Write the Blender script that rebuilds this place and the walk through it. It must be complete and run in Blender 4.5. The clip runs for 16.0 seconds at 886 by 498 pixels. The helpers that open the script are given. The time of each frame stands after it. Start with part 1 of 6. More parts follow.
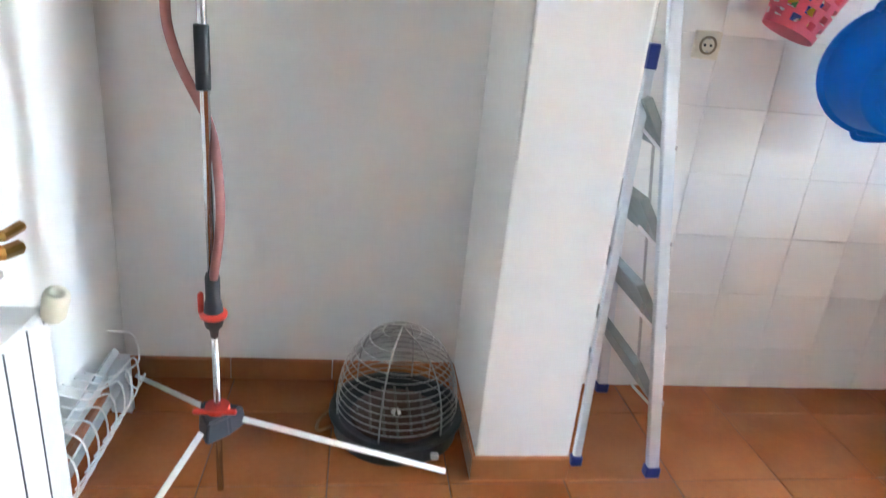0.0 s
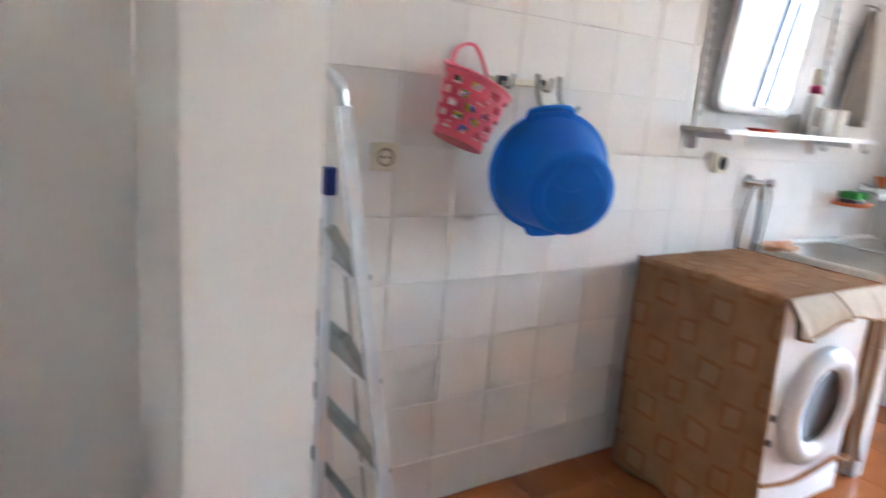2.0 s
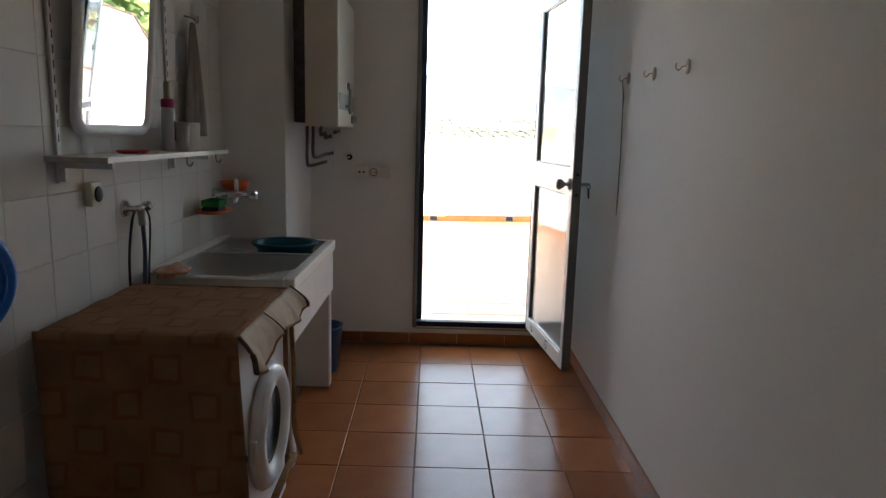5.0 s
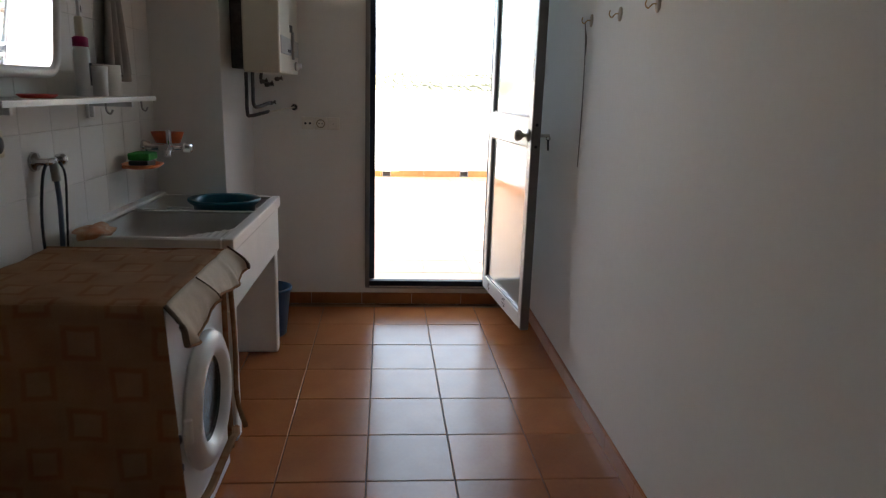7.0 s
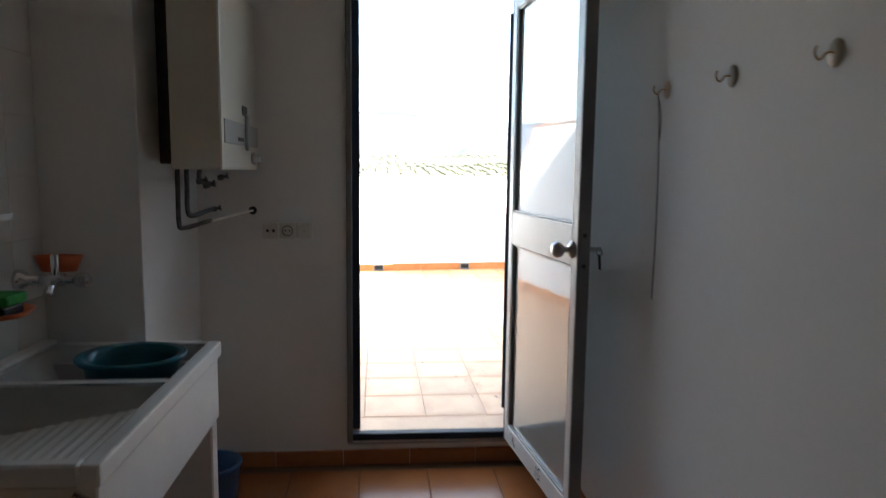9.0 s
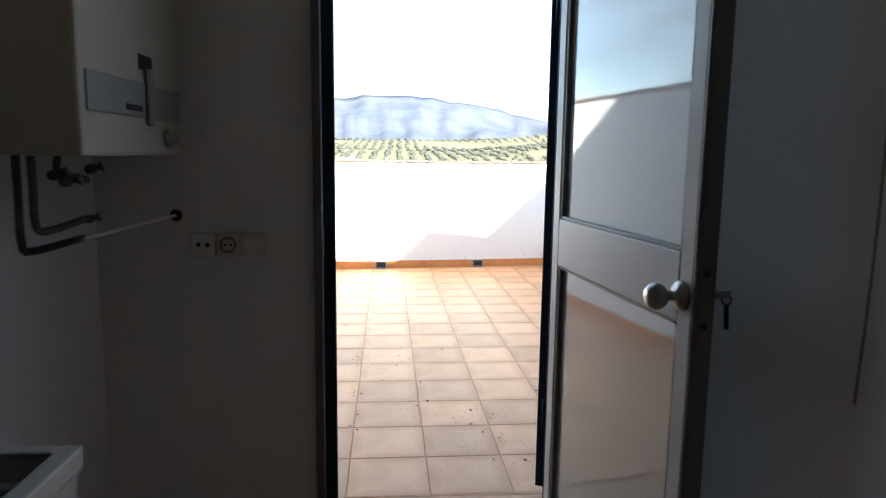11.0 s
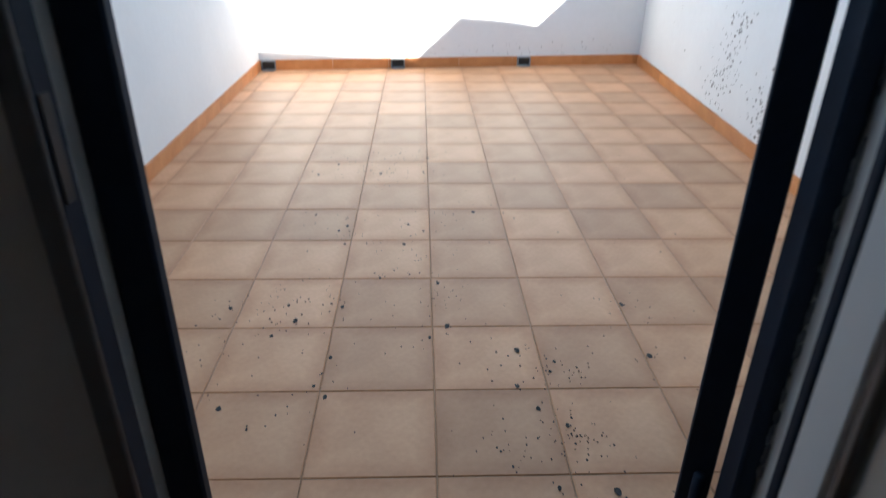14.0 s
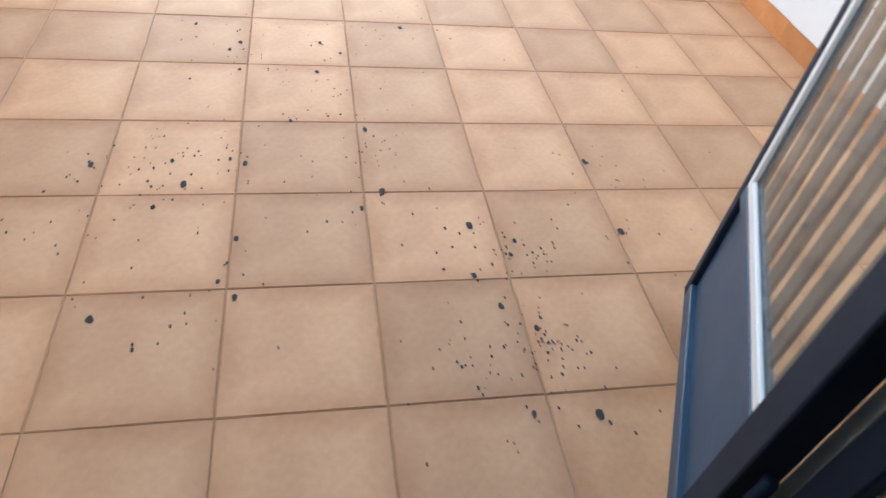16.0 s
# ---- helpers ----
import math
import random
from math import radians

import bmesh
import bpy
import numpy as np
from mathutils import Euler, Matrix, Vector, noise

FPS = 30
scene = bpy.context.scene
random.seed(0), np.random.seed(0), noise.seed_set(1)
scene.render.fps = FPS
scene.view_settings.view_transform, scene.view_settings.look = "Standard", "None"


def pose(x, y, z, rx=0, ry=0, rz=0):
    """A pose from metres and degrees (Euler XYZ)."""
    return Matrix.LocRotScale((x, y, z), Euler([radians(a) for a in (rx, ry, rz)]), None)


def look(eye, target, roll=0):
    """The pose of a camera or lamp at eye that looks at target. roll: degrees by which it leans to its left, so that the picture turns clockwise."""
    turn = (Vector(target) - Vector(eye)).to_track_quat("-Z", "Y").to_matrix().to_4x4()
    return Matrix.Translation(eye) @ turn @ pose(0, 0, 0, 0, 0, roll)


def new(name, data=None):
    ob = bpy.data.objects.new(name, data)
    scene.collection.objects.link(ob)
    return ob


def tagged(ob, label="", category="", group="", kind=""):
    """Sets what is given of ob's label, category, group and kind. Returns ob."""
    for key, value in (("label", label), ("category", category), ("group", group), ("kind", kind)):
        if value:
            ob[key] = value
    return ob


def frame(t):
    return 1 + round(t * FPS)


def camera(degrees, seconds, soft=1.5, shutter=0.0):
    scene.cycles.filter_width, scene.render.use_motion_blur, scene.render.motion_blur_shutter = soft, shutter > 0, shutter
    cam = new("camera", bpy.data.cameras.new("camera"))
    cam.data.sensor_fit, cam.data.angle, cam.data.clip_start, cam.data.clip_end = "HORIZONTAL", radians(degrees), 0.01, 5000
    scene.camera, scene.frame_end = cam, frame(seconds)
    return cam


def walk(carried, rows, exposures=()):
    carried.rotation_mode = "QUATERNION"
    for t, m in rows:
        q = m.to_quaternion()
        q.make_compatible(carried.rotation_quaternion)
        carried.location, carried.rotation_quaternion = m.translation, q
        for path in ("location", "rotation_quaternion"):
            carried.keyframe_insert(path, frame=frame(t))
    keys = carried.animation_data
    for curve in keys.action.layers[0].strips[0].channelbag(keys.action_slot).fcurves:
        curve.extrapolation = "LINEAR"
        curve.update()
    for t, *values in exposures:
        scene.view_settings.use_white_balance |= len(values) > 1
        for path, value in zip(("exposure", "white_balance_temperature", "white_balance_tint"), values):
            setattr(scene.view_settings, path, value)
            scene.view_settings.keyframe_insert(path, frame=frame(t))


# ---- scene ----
cam = camera(67.9, 16.0, 1.2, 0.5)
PATH = [
    (0, (0.143, 0.088, 1.258), (0.412, 1.935, 0.54), 5.6),
    (0.5, (0.194, 0.158, 1.284), (0.396, 2.065, 0.718), 4.3),
    (1, (0.262, 0.167, 1.331), (0.507, 2.112, 0.935), 4.1),
    (1.5, (0.286, 0.2, 1.355), (0.885, 2.061, 0.935), 4.4),
    (2, (0.272, 0.346, 1.354), (1.345, 1.977, 0.922), 4.7),
    (2.5, (0.289, 0.489, 1.374), (1.755, 1.717, 0.788), 3.0),
    (3, (0.397, 0.639, 1.35), (2.093, 1.474, 0.697), 4.2),
    (3.5, (0.46, 0.689, 1.337), (2.308, 1.099, 0.69), 3.7),
    (4, (0.46, 0.765, 1.378), (2.388, 0.86, 0.855), 2.6),
    (4.2, (0.448, 0.789, 1.402), (2.396, 0.885, 0.961), 1.7),
    (6.3, (0.416, 0.841, 1.453), (2.375, 0.685, 1.079), 2.3),
    (6.5, (0.438, 0.843, 1.438), (2.375, 0.654, 0.978), 2.1),
    (7, (0.607, 0.82, 1.405), (2.546, 0.667, 0.937), 1.8),
    (7.5, (0.844, 0.799, 1.431), (2.788, 0.659, 0.983), 2.7),
    (8, (1.109, 0.807, 1.422), (3.057, 0.638, 1.001), 1.6),
    (8.5, (1.375, 0.833, 1.468), (3.337, 0.629, 1.136), -0.3),
    (9, (1.654, 0.799, 1.474), (3.633, 0.633, 1.238), 0.7),
    (9.2, (1.762, 0.791, 1.483), (3.746, 0.669, 1.262), 1.0),
    (11.3, (2.823, 0.7, 1.481), (4.795, 0.569, 1.178), 0.5),
    (11.5, (2.931, 0.68, 1.466), (4.903, 0.574, 1.146), -0.1),
    (12, (3.223, 0.622, 1.492), (5.196, 0.592, 1.167), -0.0),
    (12.5, (3.509, 0.553, 1.485), (5.48, 0.659, 1.158), 0.1),
    (13, (3.738, 0.533, 1.463), (5.686, 0.654, 1.03), 1.1),
    (13.5, (3.997, 0.6, 1.431), (5.909, 0.577, 0.845), -0.2),
    (14, (4.236, 0.614, 1.389), (6.02, 0.579, 0.485), 0.7),
    (14.5, (4.454, 0.566, 1.358), (6.17, 0.503, 0.333), 0.8),
    (15, (4.551, 0.568, 1.318), (6.109, 0.379, 0.077), 4.5),
    (15.5, (4.661, 0.605, 1.302), (6.096, 0.276, -0.051), 6.3),
    (16, (4.723, 0.726, 1.309), (6.112, 0.362, -0.083), 9.4),
]
EXPOSURES = [(0.0, 7.15, 6200, 9), (0.5, 6.9, 6600, 12), (1.0, 6.6, 6700, 13), (1.5, 6.7, 6500, 11), (2.0, 6.5, 6600, 12), (2.5, 6.3, 6700, 12), (3.0, 5.3, 6900, 12), (3.5, 5.1, 7100, 11), (4.2, 4.4, 7200, 10), (6.3, 3.25, 7200, 11), (6.5, 3.35, 7200, 11), (7.0, 3.8, 7300, 11), (8.0, 3.75, 7000, 10), (8.5, 3.55, 6900, 9), (9.2, 3.25, 6700, 8), (11.3, 2.2, 6500, 8), (12.5, 1.75, 6500, 7), (13.5, 1.15, 6400, 7), (14.0, 1.6, 6000, 6), (14.5, 1.6, 5900, 5), (15.0, 2.25, 6150, 8), (15.5, 2.45, 6350, 9), (16.0, 2.5, 6600, 10)]
walk(cam, [(t, look(e, a, r)) for t, e, a, r in PATH], EXPOSURES)

# ---- world and sun ----
SUN_WAY = Vector((1.67, 1.02, -1.0)).normalized()
world = bpy.data.worlds.new("sky")
scene.world = world
world.use_nodes = True
wn, wl = world.node_tree.nodes, world.node_tree.links
sky = wn.new("ShaderNodeTexSky")
sky.sky_type, sky.sun_disc = "NISHITA", False
sky.sun_elevation, sky.sun_rotation = radians(27), math.atan2(-SUN_WAY.x, -SUN_WAY.y)
sky.dust_density, sky.air_density, sky.ozone_density = 0.2, 1.0, 2.2
cl_co = wn.new("ShaderNodeTexCoord")
cl_map = wn.new("ShaderNodeMapping")
cl_map.inputs["Scale"].default_value = (2.0, 2.0, 7.0)
cl_noise = wn.new("ShaderNodeTexNoise")
cl_noise.inputs["Scale"].default_value, cl_noise.inputs["Detail"].default_value = 2.2, 6
cl_ramp = wn.new("ShaderNodeValToRGB")
cl_ramp.color_ramp.elements[0].position, cl_ramp.color_ramp.elements[1].position = 0.15, 0.70
cl_mix = wn.new("ShaderNodeMixRGB")
cl_mix.inputs[2].default_value = (2.1, 2.65, 3.25, 1)
wl.new(cl_co.outputs["Generated"], cl_map.inputs[0])
wl.new(cl_map.outputs[0], cl_noise.inputs["Vector"])
wl.new(cl_noise.outputs["Fac"], cl_ramp.inputs[0])
wl.new(cl_ramp.outputs[0], cl_mix.inputs[0])
wl.new(sky.outputs[0], cl_mix.inputs[1])
wl.new(cl_mix.outputs[0], wn["Background"].inputs[0])
wn["Background"].inputs[1].default_value = 0.13
sun = new("sun", bpy.data.lights.new("sun", "SUN"))
sun.data.energy, sun.data.angle, sun.data.color = 5.0, radians(0.5), (1.0, 0.95, 0.87)
sun.matrix_world = look((-20, -12, 14), Vector((-20, -12, 14)) + SUN_WAY)


# ---- materials ----
def material(name, base, rough=0.6, metal=0.0, vary=0.12, scale=6.0, bump=0.15, fine=60.0, second=None, transmission=0.0, ior=1.45, spec=0.5, piece=0.0, coat=0.0):
    """Paint with two scales of variation and a fine relief. piece: how much single pieces differ."""
    m = bpy.data.materials.new(name)
    m.use_nodes = True
    n, l = m.node_tree.nodes, m.node_tree.links
    b = n["Principled BSDF"]
    b.inputs["Roughness"].default_value, b.inputs["Metallic"].default_value = rough, metal
    b.inputs["Transmission Weight"].default_value, b.inputs["IOR"].default_value = transmission, ior
    b.inputs["Specular IOR Level"].default_value, b.inputs["Coat Weight"].default_value = spec, coat
    co = n.new("ShaderNodeTexCoord")
    big, small = n.new("ShaderNodeTexNoise"), n.new("ShaderNodeTexNoise")
    big.inputs["Scale"].default_value, big.inputs["Detail"].default_value = scale, 4
    small.inputs["Scale"].default_value, small.inputs["Detail"].default_value = fine, 3
    l.new(co.outputs["Object"], big.inputs["Vector"])
    l.new(co.outputs["Object"], small.inputs["Vector"])
    add = n.new("ShaderNodeMath")
    add.operation = "MULTIPLY_ADD"
    add.inputs[1].default_value = 0.35
    l.new(small.outputs["Fac"], add.inputs[0])
    l.new(big.outputs["Fac"], add.inputs[2])
    ramp = n.new("ShaderNodeValToRGB")
    ramp.color_ramp.elements[0].position, ramp.color_ramp.elements[1].position = 0.42, 0.95
    two = second or tuple(min(1.0, c * (1 + vary)) for c in base)
    one = base if second else tuple(c * (1 - vary) for c in base)
    ramp.color_ramp.elements[0].color, ramp.color_ramp.elements[1].color = (*one, 1), (*two, 1)
    l.new(add.outputs[0], ramp.inputs[0])
    colour = ramp.outputs[0]
    if piece:
        info = n.new("ShaderNodeObjectInfo")
        hsv = n.new("ShaderNodeHueSaturation")
        rng = n.new("ShaderNodeMapRange")
        rng.inputs[3].default_value, rng.inputs[4].default_value = 1 - piece, 1 + piece
        l.new(info.outputs["Random"], rng.inputs[0])
        l.new(rng.outputs[0], hsv.inputs["Value"])
        l.new(colour, hsv.inputs["Color"])
        colour = hsv.outputs[0]
    l.new(colour, b.inputs["Base Color"])
    if bump:
        bp = n.new("ShaderNodeBump")
        bp.inputs["Strength"].default_value, bp.inputs["Distance"].default_value = bump, 0.004
        l.new(add.outputs[0], bp.inputs["Height"])
        l.new(bp.outputs[0], b.inputs["Normal"])
    return m


M_PLASTER = material("white_plaster", (0.80, 0.79, 0.76), 0.75, vary=0.03, scale=1.2, bump=0.12, fine=35)
M_CEIL = material("ceiling_paint", (0.80, 0.80, 0.78), 0.8, vary=0.02, scale=1.0, bump=0.08)
M_OUTWALL = material("limewash", (0.82, 0.82, 0.81), 0.85, vary=0.04, scale=1.5, bump=0.4, fine=22)
M_WTILE = material("wall_tile_glaze", (0.74, 0.715, 0.675), 0.5, vary=0.025, scale=3, bump=0.01, piece=0.006, spec=0.35)
M_GROUT = material("grout", (0.64, 0.62, 0.58), 0.9, vary=0.1, bump=0.2)
M_FTILE = material("terracotta_tile", (0.32, 0.10, 0.033), 0.24, vary=0.2, scale=5, bump=0.05, second=(0.405, 0.142, 0.047), piece=0.12)
M_FGROUT = material("floor_grout", (0.17, 0.085, 0.05), 0.9, vary=0.15, bump=0.2)
M_TGROUT = material("terrace_grout", (0.42, 0.26, 0.16), 0.95, vary=0.3, bump=0.3)
M_SKIRT = material("skirting_tile", (0.34, 0.115, 0.038), 0.3, vary=0.2, scale=7, bump=0.05, second=(0.42, 0.16, 0.055), piece=0.1)
M_TSKIRT = material("terrace_skirting", (0.50, 0.19, 0.06), 0.4, vary=0.2, scale=9, bump=0.1, second=(0.62, 0.27, 0.10), piece=0.12)
M_COPING = material("coping_tile", (0.22, 0.11, 0.08), 0.85, vary=0.25, scale=8, bump=0.4, second=(0.34, 0.22, 0.165), piece=0.15)
M_ROOF = material("roof_tile", (0.24, 0.14, 0.095), 0.9, vary=0.25, scale=3, bump=0.3, second=(0.38, 0.26, 0.18), piece=0.2)
M_STONE = material("gneiss_sill", (0.35, 0.27, 0.22), 0.6, vary=0.3, scale=10, bump=0.2)
M_ALU = material("anodised_aluminium", (0.78, 0.78, 0.77), 0.35, 0.85, vary=0.04, scale=9, bump=0.02)
M_LADDER = material("ladder_aluminium", (0.62, 0.65, 0.66), 0.42, 0.6, vary=0.06, scale=14, bump=0.05)
M_TREAD = material("ribbed_tread", (0.34, 0.36, 0.34), 0.55, 0.5, vary=0.1, scale=20, bump=0.1)
M_CHROME = material("chrome", (0.75, 0.75, 0.76), 0.12, 1.0, vary=0.03, bump=0.0)
M_STEEL = material("brushed_steel", (0.42, 0.40, 0.38), 0.3, 1.0, vary=0.08, bump=0.02)
M_WHITEMET = material("white_lacquer", (0.80, 0.80, 0.79), 0.3, vary=0.02, bump=0.02)
M_DOORWHITE = material("door_white_aluminium", (0.74, 0.73, 0.71), 0.35, vary=0.03, scale=4, bump=0.03)
M_DOOREDGE = material("door_edge_grey", (0.20, 0.19, 0.185), 0.4, 0.4, vary=0.06, bump=0.03)
M_NAVY = material("navy_metal", (0.010, 0.020, 0.038), 0.6, vary=0.25, scale=8, bump=0.08, spec=0.25)
M_BLUEPAINT = material("blue_grey_paint", (0.035, 0.075, 0.13), 0.45, vary=0.2, scale=7, bump=0.1)
M_BLUE = material("blue_plastic", (0.0, 0.15, 0.60), 0.4, vary=0.06, bump=0.03, spec=0.3)
M_NAVYP = material("dark_blue_plastic", (0.01, 0.025, 0.17), 0.4, vary=0.08, bump=0.03)
M_BIN = material("bin_blue", (0.006, 0.06, 0.17), 0.35, vary=0.06, bump=0.02)
M_TEAL = material("teal_plastic", (0.005, 0.12, 0.16), 0.3, vary=0.08, bump=0.02)
M_PINK = material("pink_plastic", (0.80, 0.16, 0.22), 0.4, vary=0.05, bump=0.02)
M_BLACK = material("black_plastic", (0.02, 0.02, 0.022), 0.45, vary=0.2, bump=0.03)
M_RUBBER = material("grey_rubber", (0.05, 0.055, 0.065), 0.6, vary=0.15, bump=0.05)
M_RED = material("red_plastic", (0.70, 0.055, 0.03), 0.4, vary=0.08, bump=0.02)
M_ORANGE = material("orange_plastic", (0.72, 0.16, 0.05), 0.35, vary=0.08, bump=0.02)
M_GREEN = material("green_sponge", (0.04, 0.28, 0.06), 0.9, vary=0.2, scale=30, bump=0.5)
M_HOSE = material("pink_brown_hose", (0.34, 0.13, 0.115), 0.5, vary=0.1, bump=0.03)
M_CREAM = material("cream_plastic", (0.70, 0.64, 0.50), 0.35, vary=0.04, bump=0.02)
M_BOILER = material("boiler_enamel", (0.62, 0.57, 0.47), 0.32, vary=0.02, scale=2, bump=0.02)
M_BAR = material("grey_bar", (0.10, 0.11, 0.115), 0.6, vary=0.08, bump=0.05)
M_PANELGREY = material("grey_panel", (0.36, 0.36, 0.34), 0.35, vary=0.04, bump=0.02)
M_BRASS = material("aged_brass", (0.40, 0.22, 0.05), 0.3, 0.9, vary=0.15, bump=0.05)
M_STONEWARE = material("white_stone_sink", (0.78, 0.77, 0.74), 0.35, vary=0.05, scale=5, bump=0.05)
M_MACHINE = material("appliance_white", (0.80, 0.80, 0.80), 0.3, vary=0.015, bump=0.01)
M_RADIATOR = material("radiator_white", (0.76, 0.755, 0.73), 0.35, vary=0.03, bump=0.02)
M_TOWEL = material("grey_cotton", (0.33, 0.30, 0.27), 0.95, vary=0.12, scale=14, bump=0.5, fine=140)
M_PIPE = material("grimy_pipe", (0.11, 0.10, 0.095), 0.45, 0.6, vary=0.3, scale=30, bump=0.1)
M_DISC = material("tan_disc", (0.45, 0.37, 0.27), 0.5, vary=0.1, bump=0.03)
M_WELL = material("socket_well", (0.24, 0.19, 0.12), 0.5, vary=0.1, bump=0.0)
M_PLATE = material("ivory_plate", (0.74, 0.70, 0.63), 0.35, vary=0.03, bump=0.02)
M_WIRE = material("dark_wire", (0.13, 0.115, 0.095), 0.45, 0.7, vary=0.2, scale=25, bump=0.05)
M_WHITEWIRE = material("white_coated_wire", (0.78, 0.78, 0.76), 0.4, vary=0.03, bump=0.02)
M_WOOD = material("varnished_wood", (0.34, 0.12, 0.03), 0.35, vary=0.25, scale=4, bump=0.1)
M_CONCRETE = material("grey_mortar", (0.24, 0.245, 0.25), 0.9, vary=0.25, scale=20, bump=0.6)
M_SPALL = material("bare_patch", (0.055, 0.05, 0.045), 0.95, vary=0.3, scale=40, bump=0.5)
M_FLAKE = material("flaked_plaster", (0.30, 0.29, 0.27), 0.95, vary=0.35, scale=30, bump=0.5)
M_LEAF = material("olive_leaf", (0.078, 0.084, 0.066), 0.8, vary=0.35, scale=0.2, bump=0.0)
M_PINE = material("pine_leaf", (0.075, 0.115, 0.03), 0.8, vary=0.4, scale=1.5, bump=0.0)
M_BARK = material("bark", (0.12, 0.085, 0.06), 0.9, vary=0.3, bump=0.5)
# Rock colour with the blue of distant haze mixed in.
M_MOUNT = material("haze_tinted_rock", (0.09, 0.112, 0.155), 1.0, vary=0.0, scale=0.008, bump=0.0, fine=0.05, second=(0.155, 0.168, 0.19), spec=0.0)
M_HILL = material("dry_hillside", (0.17, 0.165, 0.115), 1.0, scale=0.02, bump=0.0, fine=0.15, second=(0.25, 0.235, 0.15), spec=0.0)
M_GROUND = material("town_ground", (0.25, 0.23, 0.18), 1.0, scale=0.05, bump=0.0, fine=0.3, second=(0.33, 0.31, 0.24), spec=0.0)
M_DARKWIN = material("dark_window", (0.05, 0.055, 0.06), 0.2, vary=0.1, bump=0.0)
M_MIRROR = material("mirror_silver", (0.9, 0.9, 0.9), 0.02, 1.0, vary=0.0, bump=0.0)
M_INK = material("dark_print", (0.04, 0.04, 0.045), 0.6, vary=0.05, bump=0.0)
M_MAGENTA = material("magenta_plastic", (0.42, 0.02, 0.13), 0.4, vary=0.05, bump=0.0)


def terrace_tile_material():
    """Sun-bleached clay: pale centre, darker worn rim on each tile."""
    m = material("bleached_clay_tile", (0.54, 0.275, 0.138), 0.42, vary=0.18, scale=4, bump=0.12, second=(0.70, 0.395, 0.215), piece=0.14, spec=0.4)
    n, l = m.node_tree.nodes, m.node_tree.links
    b = n["Principled BSDF"]
    src = b.inputs["Base Color"].links[0].from_socket
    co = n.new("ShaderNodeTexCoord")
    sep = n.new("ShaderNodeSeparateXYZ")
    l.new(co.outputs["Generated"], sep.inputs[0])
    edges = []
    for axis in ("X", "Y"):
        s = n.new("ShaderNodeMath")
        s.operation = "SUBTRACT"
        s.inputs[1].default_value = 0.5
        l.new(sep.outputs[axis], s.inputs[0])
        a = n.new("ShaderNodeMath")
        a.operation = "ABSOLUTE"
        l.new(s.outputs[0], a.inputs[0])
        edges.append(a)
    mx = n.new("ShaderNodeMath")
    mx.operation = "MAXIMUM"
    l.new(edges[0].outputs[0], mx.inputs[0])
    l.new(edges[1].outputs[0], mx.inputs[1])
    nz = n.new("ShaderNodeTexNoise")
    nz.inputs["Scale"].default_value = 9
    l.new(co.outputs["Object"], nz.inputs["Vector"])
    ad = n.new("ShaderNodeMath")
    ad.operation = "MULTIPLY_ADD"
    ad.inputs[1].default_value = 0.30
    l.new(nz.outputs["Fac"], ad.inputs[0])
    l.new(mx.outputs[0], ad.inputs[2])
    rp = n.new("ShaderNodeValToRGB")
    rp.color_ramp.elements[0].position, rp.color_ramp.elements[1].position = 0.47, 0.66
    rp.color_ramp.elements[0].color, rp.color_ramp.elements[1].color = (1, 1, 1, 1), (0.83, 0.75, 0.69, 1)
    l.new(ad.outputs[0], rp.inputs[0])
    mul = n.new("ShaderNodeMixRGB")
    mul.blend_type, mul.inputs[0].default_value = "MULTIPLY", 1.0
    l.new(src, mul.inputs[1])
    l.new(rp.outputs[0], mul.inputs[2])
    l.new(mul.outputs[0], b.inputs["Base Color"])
    return m


M_TTILE = terrace_tile_material()


def glass_material(name, tint, rough):
    m = bpy.data.materials.new(name)
    m.use_nodes = True
    n, l = m.node_tree.nodes, m.node_tree.links
    out = n["Material Output"]
    n.remove(n["Principled BSDF"])
    tr, gl, mix, lw = n.new("ShaderNodeBsdfTransparent"), n.new("ShaderNodeBsdfGlossy"), n.new("ShaderNodeMixShader"), n.new("ShaderNodeLayerWeight")
    tr.inputs[0].default_value = (*tint, 1)
    gl.inputs["Roughness"].default_value = rough
    pw, sc = n.new("ShaderNodeMath"), n.new("ShaderNodeMath")
    pw.operation, pw.inputs[1].default_value = "POWER", 4.0
    sc.operation, sc.inputs[1].default_value, sc.inputs[2].default_value = "MULTIPLY_ADD", 0.75, 0.04
    l.new(lw.outputs["Facing"], pw.inputs[0])
    l.new(pw.outputs[0], sc.inputs[0])
    l.new(sc.outputs[0], mix.inputs[0])
    l.new(tr.outputs[0], mix.inputs[1])
    l.new(gl.outputs[0], mix.inputs[2])
    l.new(mix.outputs[0], out.inputs[0])
    return m


M_GLASS = glass_material("door_glass", (0.92, 0.94, 0.93), 0.01)
M_DARKGLASS = material("dark_porthole_glass", (0.010, 0.011, 0.012), 0.12, vary=0.1, bump=0.0, spec=0.15)


def frosted_material():
    m = material("frosted_glass", (0.62, 0.66, 0.64), 0.05, vary=0.03, scale=3, bump=0.012, fine=90, transmission=0.35, spec=1.0, coat=1.0, ior=1.55)
    return m


M_FROST = frosted_material()


